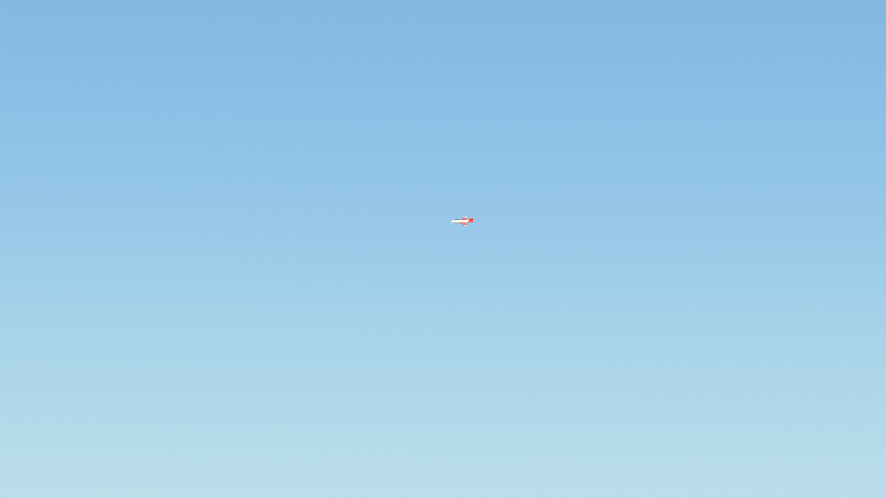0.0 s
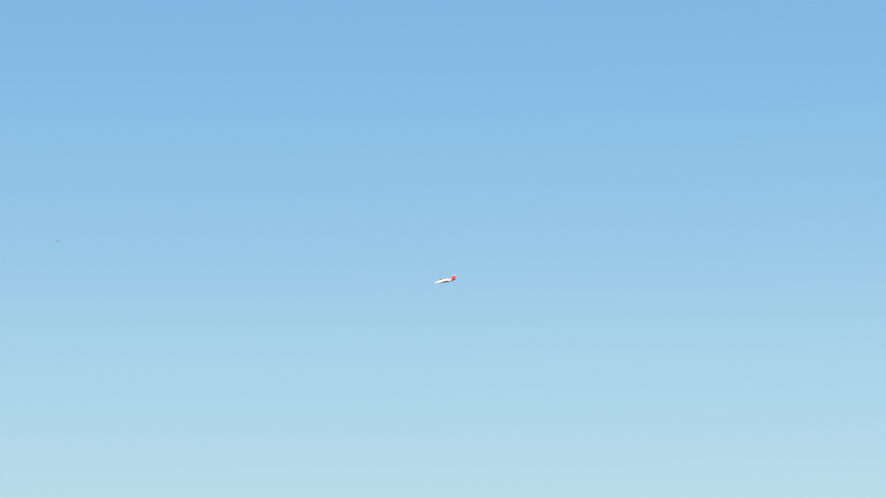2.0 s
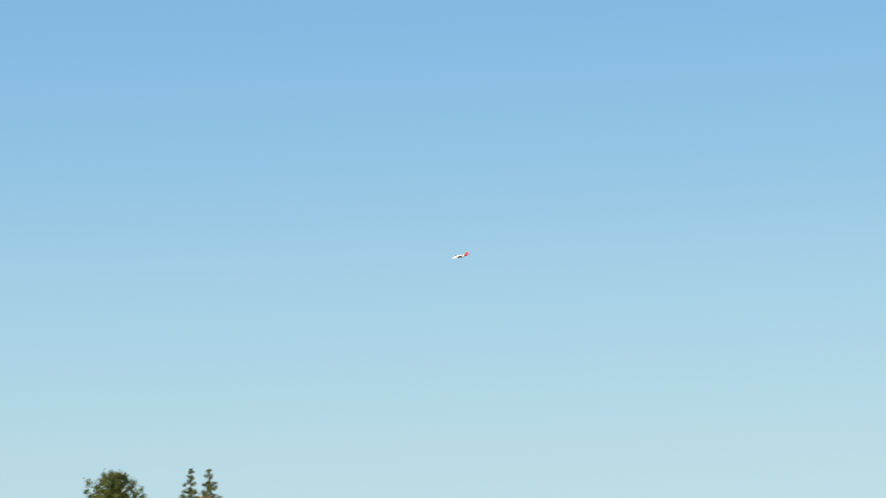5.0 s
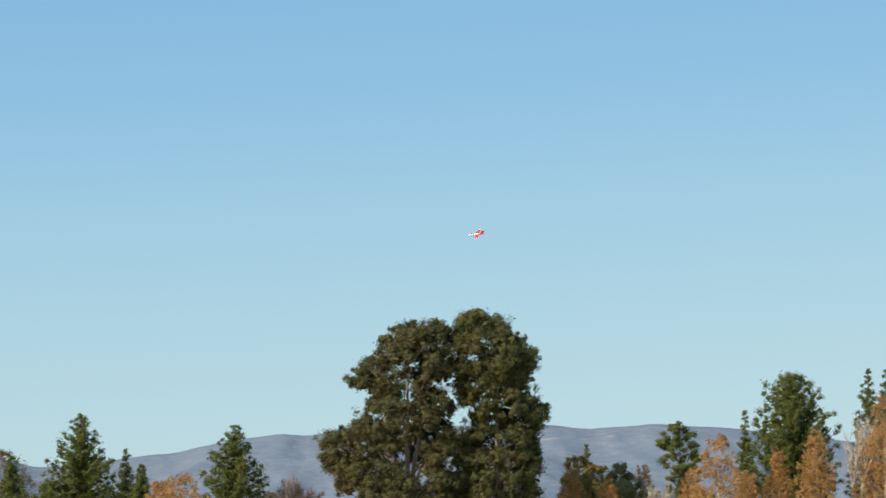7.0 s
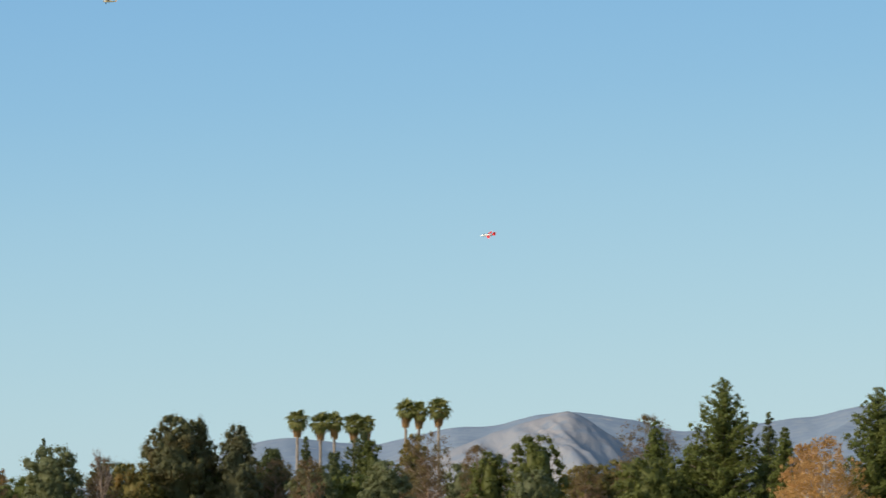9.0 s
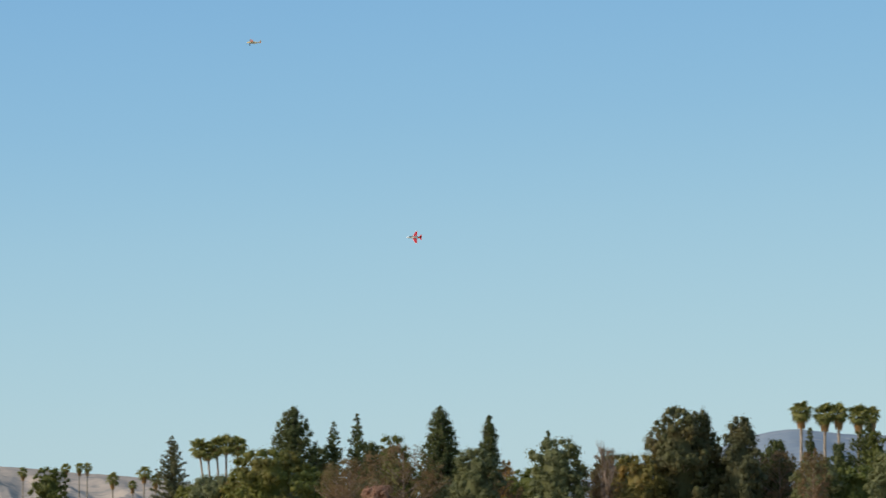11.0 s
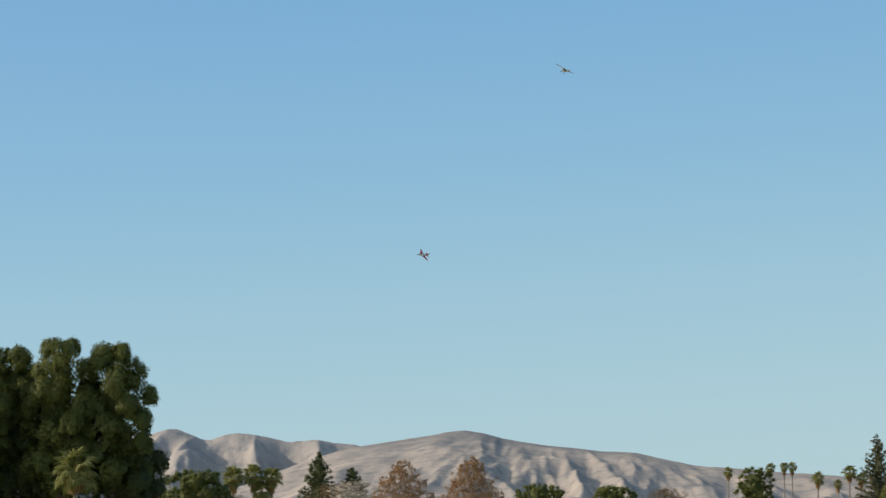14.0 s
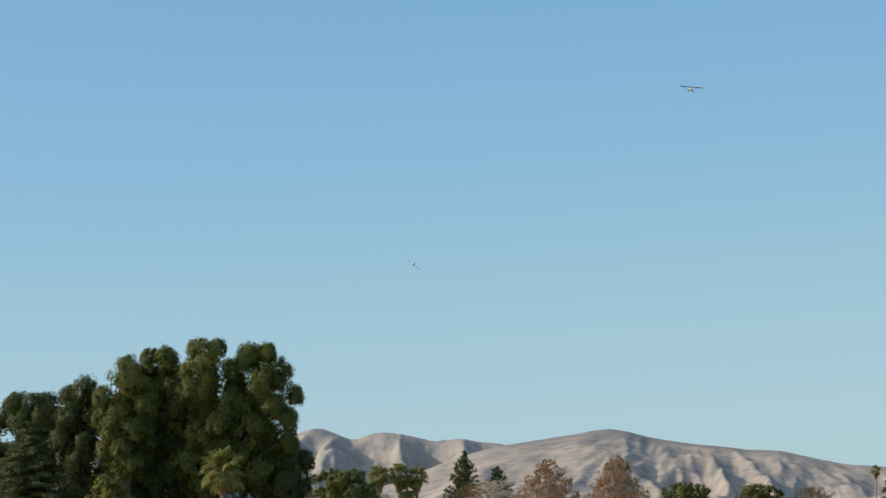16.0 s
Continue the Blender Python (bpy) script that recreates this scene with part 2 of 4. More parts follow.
def hill_material(name, sunny, grassy, scrub, scrub_low, scrub_high, summit=None, scars=None):
    """Dry hillside: pale soil and grass, darker scrub in patches and towards the crest, faint tracks."""
    m, nodes, links, b = material(name, 1.0)
    b.inputs["Specular IOR Level"].default_value = 0.0
    f1 = noise_fac(nodes, links, 0.012, 0.38, 0.62, 8.0)
    f2 = noise_fac(nodes, links, 0.05, scrub_low, scrub_high, 8.0)
    soil = mixed(nodes, links, f1, sunny, grassy)
    colour = mixed(nodes, links, f2, soil, scrub)
    if scars:
        bare = noise_fac(nodes, links, 0.022, 0.66, 0.72, 6.0, (1, 1, 2.0))
        colour = mixed(nodes, links, bare, colour, scars)
    if summit:
        g = nodes.new("ShaderNodeNewGeometry")
        sp = nodes.new("ShaderNodeSeparateXYZ")
        links.new(g.outputs["Position"], sp.inputs[0])
        wob = nodes.new("ShaderNodeMath")
        wob.operation = "MULTIPLY_ADD"
        wob.inputs[1].default_value = 16.0
        links.new(f1, wob.inputs[0])
        links.new(sp.outputs["Z"], wob.inputs[2])
        r = nodes.new("ShaderNodeMapRange")
        r.inputs[1].default_value, r.inputs[2].default_value, r.inputs[4].default_value = summit[0], summit[1], 0.8
        links.new(wob.outputs[0], r.inputs[0])
        colour = mixed(nodes, links, r.outputs[0], colour, scrub)
    links.new(colour, b.inputs["Base Color"])
    fine = noise_fac(nodes, links, 0.11, 0.3, 0.7, 6.0)
    bump = nodes.new("ShaderNodeBump")
    bump.inputs["Strength"].default_value, bump.inputs["Distance"].default_value = 0.24, 3.0
    links.new(fine, bump.inputs["Height"])
    links.new(bump.outputs[0], b.inputs["Normal"])
    return m


def build_range(name, label, knots, near, crest, far, spacing, relief, mat, seed, steps_per_degree=46, rows=64, upper=0.8):
    """A range of hills: crest heights given as (bearing, degrees above the horizon), spurs running down towards the field."""
    b1, b0 = knots[0][0], knots[-1][0]
    cols = int(abs(b1 - b0) * steps_per_degree)
    bearings = np.linspace(b0, b1, cols)
    ks = sorted(knots)
    heights = np.interp(bearings, [k[0] for k in ks], [k[1] for k in ks])
    soft = np.convolve(np.pad(heights, 3, "edge"), np.ones(7) / 7, "valid")
    verts, faces = [], []
    for j in range(rows + 8):
        s = j / rows if j <= rows else 1 + (j - rows) / 8 * 0.7
        dist = near + (crest - near) * s if s <= 1 else crest + (far - crest) * (s - 1) / 0.7
        for bearing, e in zip(bearings, soft):
            top = 1.7 + crest * math.tan(radians(e))
            u = radians(bearing) * crest
            bend = noise.noise(Vector((u / 420.0, s * 1.5, seed))) * 1.3
            lean = noise.noise(Vector((u / (spacing * 5.0), 0.3, seed + 9)))
            q = u + bend * spacing * 0.9 + lean * (s - 0.5) * spacing * 4.0
            deep = dist / (spacing * 6.5)
            wide = noise.noise(Vector((q / (spacing * 1.9), deep * 0.5, seed + 1)))
            spur = math.hypot(noise.noise(Vector((q / spacing, deep, seed + 2))), 0.05) * 1.9 + max(0.0, wide) * 0.5
            spur2 = math.hypot(noise.noise(Vector((q / (spacing * 0.4), deep * 2.2, seed + 4))), 0.05) * 1.6
            spur3 = abs(noise.noise(Vector((q / (spacing * 0.17), deep * 5.0, seed + 5)))) * 1.6
            rough = noise.fractal(Vector((u / 95.0, dist / 95.0, seed + 7)), 0.9, 2.1, 5)
            if s <= 1:
                body = s ** 0.85
                carve = math.sin(math.pi * min(s, 1.0) ** upper)
                z = top * body - relief * carve * (spur * (0.75 + 0.5 * noise.noise(Vector((u / 260.0, s, seed + 3)))) + 0.20 * spur2 + 0.03 * spur3) + relief * 0.08 * rough * carve ** 0.5
                z += relief * 0.05 * rough
                z = min(z, (dist / crest) * top * 0.995 + 0.0) if s < 0.97 else z
            else:
                z = top * (1 - (s - 1) / 0.7 * 0.8) + relief * 0.09 * rough
            q = spot(bearing, dist, max(z, -4.0))
            verts.append(tuple(q))
    for j in range(rows + 7):
        for i in range(cols - 1):
            a = j * cols + i
            faces.append((a, a + cols, a + cols + 1, a + 1))
    tagged(new(name, as_mesh(name, verts, faces, mat, True)), label, "hills", kind="structure")


def build_hills():
    tan_hill = hill_material("dry_tan_hillside", (0.390, 0.330, 0.282), (0.320, 0.278, 0.245), (0.215, 0.205, 0.198), 0.50, 0.70, (86.0, 99.0))
    tan_back = hill_material("dry_back_hillside", (0.375, 0.325, 0.288), (0.310, 0.278, 0.256), (0.235, 0.225, 0.22), 0.50, 0.70)
    # hazy distance is mixed into these bluish base colours
    mauve = hill_material("hazy_scrub_hillside", (0.228, 0.258, 0.292), (0.200, 0.240, 0.288), (0.180, 0.222, 0.278), 0.40, 0.62, None, (0.330, 0.318, 0.315))
    # sunlit face tinted pinker and hazy distance bluer, both in the base colour
    spur = hill_material("sunlit_pinkish_hillside", (0.258, 0.246, 0.250), (0.222, 0.230, 0.252), (0.190, 0.216, 0.255), 0.46, 0.66, None, (0.350, 0.318, 0.295))
    build_range("hills_west", "bare tan hills with scrub on the summit", [
        (43.5, 0.3), (42.2, 0.45), (41.4, 0.62), (40.6, 0.95), (39.56, 1.30), (38.53, 1.47), (37.72, 1.60), (37.38, 1.655), (37.04, 1.68), (36.70, 1.645), (36.47, 1.59), (36.24, 1.53), (35.21, 1.37),
        (34.19, 1.25), (33.51, 1.22), (32.40, 0.97), (31.45, 0.90), (30.26, 0.80), (29.12, 0.71), (28.20, 0.57), (26.5, 0.42), (24.0, 0.2)],
        2700, 3600, 4000, 74.0, 32.0, tan_hill, 11.0, 30, 80, 0.9)
    build_range("hills_far_west", "steep tan hills with gullies in shade", [
        (56.0, 0.9), (52.0, 1.3), (47.0, 1.45), (44.5, 1.5), (43.35, 1.60), (42.89, 1.71), (42.26, 1.54), (41.51, 1.63), (40.71, 1.50), (39.91, 1.47),
        (39.22, 1.39), (38.0, 1.2), (36.5, 0.9), (34.0, 0.4)],
        3600, 4250, 4600, 105.0, 125.0, tan_back, 23.0, 30, 60, 1.5)
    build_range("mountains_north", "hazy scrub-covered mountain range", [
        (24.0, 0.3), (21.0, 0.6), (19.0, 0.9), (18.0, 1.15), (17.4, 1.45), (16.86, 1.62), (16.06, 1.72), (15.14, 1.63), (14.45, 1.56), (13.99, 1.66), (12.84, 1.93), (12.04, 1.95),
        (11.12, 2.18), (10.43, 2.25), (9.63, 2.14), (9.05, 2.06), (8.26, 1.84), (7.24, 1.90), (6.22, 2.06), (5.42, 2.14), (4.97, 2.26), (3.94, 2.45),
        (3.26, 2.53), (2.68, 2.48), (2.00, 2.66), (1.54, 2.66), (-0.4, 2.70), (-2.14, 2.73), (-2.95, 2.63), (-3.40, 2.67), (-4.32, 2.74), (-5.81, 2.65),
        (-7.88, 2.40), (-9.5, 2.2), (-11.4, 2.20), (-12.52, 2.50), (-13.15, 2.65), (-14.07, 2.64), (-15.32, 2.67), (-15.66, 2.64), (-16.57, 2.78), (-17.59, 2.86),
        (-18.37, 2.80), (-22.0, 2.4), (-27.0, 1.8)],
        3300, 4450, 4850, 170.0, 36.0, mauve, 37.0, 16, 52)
    # an added nearer hill that carries the mountain's sunlit face
    build_range("hill_north", "pinkish spur added for the sunlit face of the mountain range", [
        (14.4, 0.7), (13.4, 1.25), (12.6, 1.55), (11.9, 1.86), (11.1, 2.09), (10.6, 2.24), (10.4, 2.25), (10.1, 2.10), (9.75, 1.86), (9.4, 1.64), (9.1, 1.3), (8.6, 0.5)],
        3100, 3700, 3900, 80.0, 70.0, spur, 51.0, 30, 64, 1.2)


build_ground()
build_hills()


# ---- trees ----
TREE_COUNT = [0]


def generator():
    TREE_COUNT[0] += 1
    return np.random.default_rng(1000 + TREE_COUNT[0])


def unit(a):
    return a / np.maximum(np.linalg.norm(a, axis=-1, keepdims=True), 1e-9)


def foliage(rng, centres, radii, count, size, flat=0.8, outward=0.6, droop=0.0, fuzz=0.34, face=None):
    """Small pointed leaf sprays in and round clumps, mostly in their outer shell: the corners of triangles.
    face: the way that each clump as a whole turns its leaves, to the light outside its bough."""
    c = np.repeat(centres, count, axis=0)
    r = np.repeat(radii, count)
    d = unit(rng.normal(size=c.shape))
    depth = np.clip(0.96 - fuzz + np.abs(rng.normal(size=len(r))) * fuzz * 0.75 - 0.32 * rng.random(len(r)) ** 2, 0.2, 1.3)
    p = c + d * (r * depth)[:, None] * np.array((1, 1, flat))
    p[:, 2] -= droop * r * rng.random(len(r))
    n = unit(d * outward + unit(rng.normal(size=c.shape)) * (1 - outward) + np.array((0, 0, 0.15)))
    if face is not None:
        n = unit(n + np.repeat(face, count, axis=0))
    t = unit(np.cross(n, rng.normal(size=c.shape)))
    b = np.cross(n, t)
    s = (size * (0.55 + 0.75 * rng.random(len(r)) ** 1.5))[:, None]
    return np.stack((p + t * s, p - t * s * 0.8 + b * s * 0.5, p - t * s * 0.8 - b * s * 0.5), axis=1).reshape(-1, 3)


def ball():
    bm = bmesh.new()
    bmesh.ops.create_icosphere(bm, subdivisions=1, radius=1.0)
    v = np.array([tuple(q.co) for q in bm.verts])
    f = [tuple(q.index for q in p.verts) for p in bm.faces]
    bm.free()
    return v, f


BALL_V, BALL_F = ball()


def cores(rng, centres, radii, share, flat, v, f):
    """Adds the dense lumpy inside of every clump to the vertices and faces."""
    for c, r in zip(centres, radii):
        base = len(v)
        lump = 1 + rng.normal(size=(len(BALL_V), 1)) * 0.22
        v.extend((np.array(c) + BALL_V * lump * r * share * np.array((1, 1, flat))).tolist())
        f.extend([(a + base, b + base, d + base) for a, b, d in BALL_F])


def inside(rng, h, w, base, profile, share, v, f):
    """The dense shaded inside of a crown: an uneven body within the outline that the clumps follow."""
    rows, sides, start = 16, 20, len(v)
    seed = rng.random() * 90
    for i in range(rows):
        u = i / (rows - 1) * 0.80
        z = h * (base + (1 - base) * u)
        for k in range(sides):
            a = 2 * math.pi * k / sides
            bump = 1 + 0.30 * noise.noise(Vector((math.cos(a) * 1.6 + seed, math.sin(a) * 1.6, u * 5.0)))
            r = profile(u) * w / 2 * share * bump
            v.append([math.cos(a) * r, math.sin(a) * r, z + 0.3 * rng.normal()])
    for i in range(rows - 1):
        for k in range(sides):
            p, q = start + i * sides + k, start + i * sides + (k + 1) % sides
            f.append((p, q, q + sides, p + sides))
    f.append(tuple(start + (rows - 1) * sides + k for k in range(sides)))


def crown_clumps(rng, h, w, base, profile, count, clump, edge=0.45):
    """Clump centres and radii filling an outline: profile gives the half width, 0 to 1, by height 0 to 1 in the crown."""
    u = rng.random(count * 6)
    keep = rng.random(count * 6) < np.array([max(profile(x), 0.12) for x in u])
    u = u[keep][:count]
    z = h * (base + (1 - base) * u)
    half = np.array([profile(x) for x in u]) * w / 2
    cr = clump * (0.65 + 0.7 * rng.random(len(u))) * np.clip(0.6 + half / (w / 2) * 0.5, 0.55, 1.0)
    a = rng.random(len(u)) * 2 * np.pi
    lobe = 1 + 0.16 * np.sin(a * 3 + rng.random() * 6) * np.sin(u * 9 + rng.random() * 6)
    rr = np.maximum(half * lobe - cr * 0.25, 0) * rng.random(len(u)) ** edge
    z = np.minimum(z, h - cr * 0.75)
    return np.stack((rr * np.cos(a), rr * np.sin(a), z), axis=1), cr


def limbs(shape, rng, centres, h, trunk_radius, how_many, lift=0.35):
    """Tapered limbs from the trunk's axis out to some of the clumps."""
    pick = rng.permutation(len(centres))[:how_many]
    for i in pick:
        c = Vector(centres[i])
        reach = math.hypot(c.x, c.y)
        z0 = max(h * 0.12, c.z - reach * (0.5 + lift * rng.random()) - 0.3)
        r0 = trunk_radius * max(0.12, (1 - z0 / h)) * 0.55
        mid = Vector((c.x * 0.5, c.y * 0.5, (z0 + c.z) / 2 + reach * 0.10 * (rng.random() - 0.4)))
        shape.tube([(0, 0, z0), mid, c], [r0, r0 * 0.65, r0 * 0.22], 5)


def tree(name, label, bearing, distance, height, width, leaf, base, profile, count, clump, per, size, flat=0.8, outward=0.6,
         bark=None, trunk=0.018, limb_count=30, group="", category="tree", droop=0.0, extra=None, edge=0.45, fuzz=0.34, core=0.5, body=0.5):
    rng = generator()
    ob = thing(name, spot(bearing, distance), label, category, group)
    ob.rotation_euler = (0, 0, radians(bearing))
    c, r = crown_clumps(rng, height, width, base, profile, count, clump, edge)
    if extra is not None:
        more, more_r = extra
        c, r = np.concatenate((c, more)), np.concatenate((r, more_r))
    wood = Shape()
    tr = max(0.10, height * trunk)
    lean = rng.normal(size=2) * 0.01 * height
    wood.tube([(0, 0, 0), (0, 0, height * 0.06), (lean[0] * 0.4, lean[1] * 0.4, height * 0.5), (lean[0] * 0.2, lean[1] * 0.2, height * 0.93)],
              [tr * 1.35, tr, tr * 0.62, tr * 0.10], 9)
    limbs(wood, rng, c, height, tr, limb_count)
    part("trunk", wood.mesh("trunk", bark or BARK), ob)
    leaves = foliage(rng, c, r, int(per * 1.4), size * 0.88, flat, outward, droop, fuzz, unit(c - np.array((0, 0, height * (base + 0.35 * (1 - base))))) * 0.5)
    v, f = [], []
    if core > 0:
        cores(rng, c, r, core, flat, v, f)
    if body > 0:
        inside(rng, height, width, base, profile, body, v, f)
    part("crown", leaf_mesh("crown", leaves, (v, f), LEAF[leaf]), ob)
    return ob


def conifer(name, label, bearing, distance, height, width, leaf, base, profile, branches, tuft, per, size, flat=0.7, rise=0.25, sag=0.25,
            group="", bark=None, ragged=0.4):
    """An evergreen with branches in tiers, tufts of needles along each branch."""
    rng = generator()
    ob = thing(name, spot(bearing, distance), label, "tree", group)
    ob.rotation_euler = (0, 0, radians(bearing))
    wood = Shape()
    tr = max(0.10, height * 0.017)
    wood.tube([(0, 0, 0), (0, 0, height * 0.06), (0, 0, height * 0.5), (0, 0, height * 0.97)], [tr * 1.35, tr, tr * 0.6, tr * 0.08], 9)
    centres, radii = [], []
    for i in range(branches):
        u = 1 - (1 - (i + rng.random()) / branches) ** 0.8
        z0 = height * (base + (1 - base) * u) - 0.2
        ln = width / 2 * profile(u) * (1 - ragged / 2 + ragged * rng.random())
        a = i * 2.39996 + rng.normal() * 0.35
        lift = (rise * (0.4 + 0.9 * u) - sag * (1 - u)) * ln
        tip = Vector((ln * math.cos(a), ln * math.sin(a), min(z0 + lift, height - 0.12)))
        mid = Vector((tip.x * 0.5, tip.y * 0.5, z0 + lift * 0.3))
        wood.tube([(0, 0, z0), mid, tip], [0.02 + ln * 0.014, 0.015 + ln * 0.009, 0.01], 4)
        n = max(1, int(round(ln / (tuft * 0.95))))
        for k in range(n):
            s = (k + 0.75) / (n + 0.25)
            q = mid * (2 * s) + Vector((0, 0, z0 * (1 - 2 * s))) if s < 0.5 else mid.lerp(tip, 2 * s - 1)
            centres.append((q.x + rng.normal() * tuft * 0.25, q.y + rng.normal() * tuft * 0.25, q.z + rng.normal() * tuft * 0.15))
            radii.append(tuft * (0.75 + 0.5 * rng.random()) * (1.1 - 0.3 * s) * min(1, 0.45 + ln / (width * 0.35)))
    centres.append((0, 0, height - 0.35))
    radii.append(0.22)
    part("trunk", wood.mesh("trunk", bark or BARK), ob)
    leaves = foliage(rng, np.array(centres), np.array(radii) * 1.22, int(per * 1.5), size * 0.86, flat, 0.55, 0.0, 0.46, unit(np.array(centres) * np.array((1, 1, 0)) + np.array((0, 0, 0.4))) * 0.5)
    v, f = [], []
    cores(rng, centres, radii, 0.42, flat, v, f)
    part("crown", leaf_mesh("crown", leaves, (v, f), LEAF[leaf]), ob)
    return ob


def spire_profile(u):
    return (1 - u) ** 0.80 + 0.03


def dense_cone_profile(u):
    return min(1.0, 1.25 * (1 - u) ** 0.62) * (0.7 + 0.3 * min(1, u * 5))


def dome_profile(u):
    return max(0.0, 1 - (abs(u - 0.42) / 0.6) ** 2.4) ** 0.55


def wide_profile(u):
    return (1 - (max(0.0, u - 0.3) / 0.72) ** 1.7) ** 0.62 * (0.8 + 0.2 * min(1, u * 4))


def flat_profile(u):
    return 0.55 + 0.45 * u if u < 0.6 else (1 - (u - 0.6) / 0.4) ** 0.45


def tapering_profile(u):
    return (0.72 + 1.1 * u if u < 0.25 else (1 - ((u - 0.25) / 0.78) ** 1.5) ** 0.8) * (0.92 + 0.10 * math.sin(u * 21))


def pine(b, d, h, w, leaf="pine"):
    return conifer("pine_tree", "tall pine with open layered boughs and dark green needles", b, d, h, w * 1.80, leaf, 0.05, spire_profile,
                   int(84 + h * 4.2), 0.40 + 0.028 * w, 18, 0.205, 0.75, 0.5, 0.1, group="pines along the field")


def cone(b, d, h, w, leaf="pine"):
    return conifer("conifer", "slender conifer with ragged tiers of branches", b, d, h, w * 1.6, leaf, 0.06, spire_profile,
                   int(60 + h * 3.2), 0.34 + 0.02 * w, 18, 0.195, 0.75, 0.5, 0.1, group="conifers along the field")


def dark_pine(b, d, h, w):
    return conifer("pine_tree", "dark green conifer standing among lower trees", b, d, h, w * 1.6, "pine_dark", 0.05, spire_profile,
                   int(70 + h * 3.0), 0.36 + 0.025 * w, 18, 0.205, 0.75, 0.5, 0.1, group="pines along the field")


def cypress(b, d, h, w):
    return conifer("cypress", "dense dark conical evergreen with upswept branches", b, d, h, w * 1.25, "pine_dark", 0.03, dense_cone_profile,
                   int(120 + h * 4), 0.42 + 0.03 * w, 24, 0.19, 1.0, 0.9, -0.3, group="dense evergreens", ragged=0.22)


def wide_pine(b, d, h, w):
    return conifer("pine_tree", "broad green pine with a blunt ragged crown", b, d, h, w * 1.12, "pine", 0.06, wide_profile,
                   180, 0.54, 30, 0.19, 0.85, 0.7, -0.1, group="pines along the field", ragged=0.5)


def umbrella(b, d, h, w):
    return tree("umbrella_pine", "flat-topped pine with an open crown", b, d, h, w, "pine", 0.5, flat_profile,
                90, 0.70, 60, 0.20, 0.65, 0.7, limb_count=40, core=0.5, body=0, group="pines along the field")


def broadleaf(b, d, h, w, leaf="green", label="rounded dark green broad-leaved tree"):
    return tree("broadleaf_tree", label, b, d, h, w, leaf, 0.1, dome_profile,
                int(84 + h * w * 0.95), 0.055 * w + 0.42, 38, 0.215, 0.9, 0.7, limb_count=12, fuzz=0.44, core=0.42, body=0.40, edge=0.32, group="trees round the field")


def grey_tree(b, d, h, w):
    return broadleaf(b, d, h, w, "grey", "rounded grey-green tree with soft foliage")


def brown_tree(b, d, h, w):
    return tree("dry_tree", "thinning brown tree with many bare twigs", b, d, h, w, "brown", 0.12, dome_profile,
                int(120 + h * w * 0.9), 0.035 * w + 0.36, 30, 0.15, 1.0, 0.4, TWIG, limb_count=70, fuzz=0.6, core=0, body=0, group="brown trees")


def gum(b, d, h, w, leaf, label):
    return tree("eucalyptus", label, b, d, h, w, leaf, 0.1, wide_profile,
                int(130 + h * w * 1.2), 0.045 * w + 0.48, 50, 0.215, 1.1, 0.7, PALE_BARK, fuzz=0.44, core=0.42, body=0.40, edge=0.32, limb_count=36, group="gum trees", droop=0.5)


def sycamore(b, d, h, w, leaf="orange", label="sycamore in orange autumn leaf with pale limbs"):
    rng = np.random.default_rng(int(abs(b) * 100) + 5)
    n = 150
    a, u = rng.random(n) * 2 * np.pi, rng.random(n)
    out = np.array([tapering_profile(x) for x in u]) * w / 2 * (0.80 + 0.40 * rng.random(n))
    z = np.minimum(h * (0.12 + 0.9 * u) + 0.5 * rng.random(n), h + 0.45)
    loose = (np.stack((out * np.cos(a), out * np.sin(a), z), axis=1), 0.14 + 0.20 * rng.random(n))
    return tree("sycamore", label, b, d, h, w * 1.05, leaf, 0.12, tapering_profile,
                int(240 + h * w * 2.0), 0.026 * w + 0.32, 26, 0.135, 1.25, 0.35, PALE_BARK, limb_count=110, group="autumn sycamores", extra=loose, fuzz=0.62, core=0, body=0)


def bare_tree(b, d, h, w, bark=None, label="leafless tree with fine pale twigs"):
    """A leafless tree: limbs that fork three times."""
    rng = generator()
    ob = thing("bare_tree", spot(b, d), label, "tree", "leafless trees")
    ob.rotation_euler = (0, 0, radians(b))
    wood, twigs = Shape(), Shape()

    def grow(p, direction, length, radius, level):
        q = p + direction * length
        mid = p + direction * length * 0.5 + Vector(rng.normal(size=3)) * length * 0.05
        (wood if level < 2 else twigs).tube([p, mid, q], [radius, radius * 0.8, radius * 0.55], 6 if level < 2 else 4)
        if level == 4:
            return
        for _ in range((5, 5, 5, 5)[level]):
            start = p.lerp(q, 0.4 + 0.6 * rng.random())
            spread = Vector((rng.normal() * w / h * 1.5, rng.normal() * w / h * 1.5, 0.45 + 0.3 * rng.random()))
            grow(start, (direction * 0.55 + spread * 0.75).normalized(), length * (0.50 + 0.24 * rng.random()), max(0.018, radius * 0.55), level + 1)

    grow(Vector((0, 0, 0)), Vector((0, 0, 1)), h * 0.40, 0.020 * h + 0.12, 0)
    every = np.array(wood.v + twigs.v)
    k = (w / max(1e-3, np.ptp(every[:, 0])), w / max(1e-3, np.ptp(every[:, 1])), h / every[:, 2].max())
    for shape in (wood, twigs):
        shape.v = [(x * k[0], y * k[1], z * k[2]) for x, y, z in shape.v]
    part("trunk", wood.mesh("trunk", bark or TWIG), ob)
    part("crown", twigs.mesh("twigs", bark or TWIG), ob)
    return ob


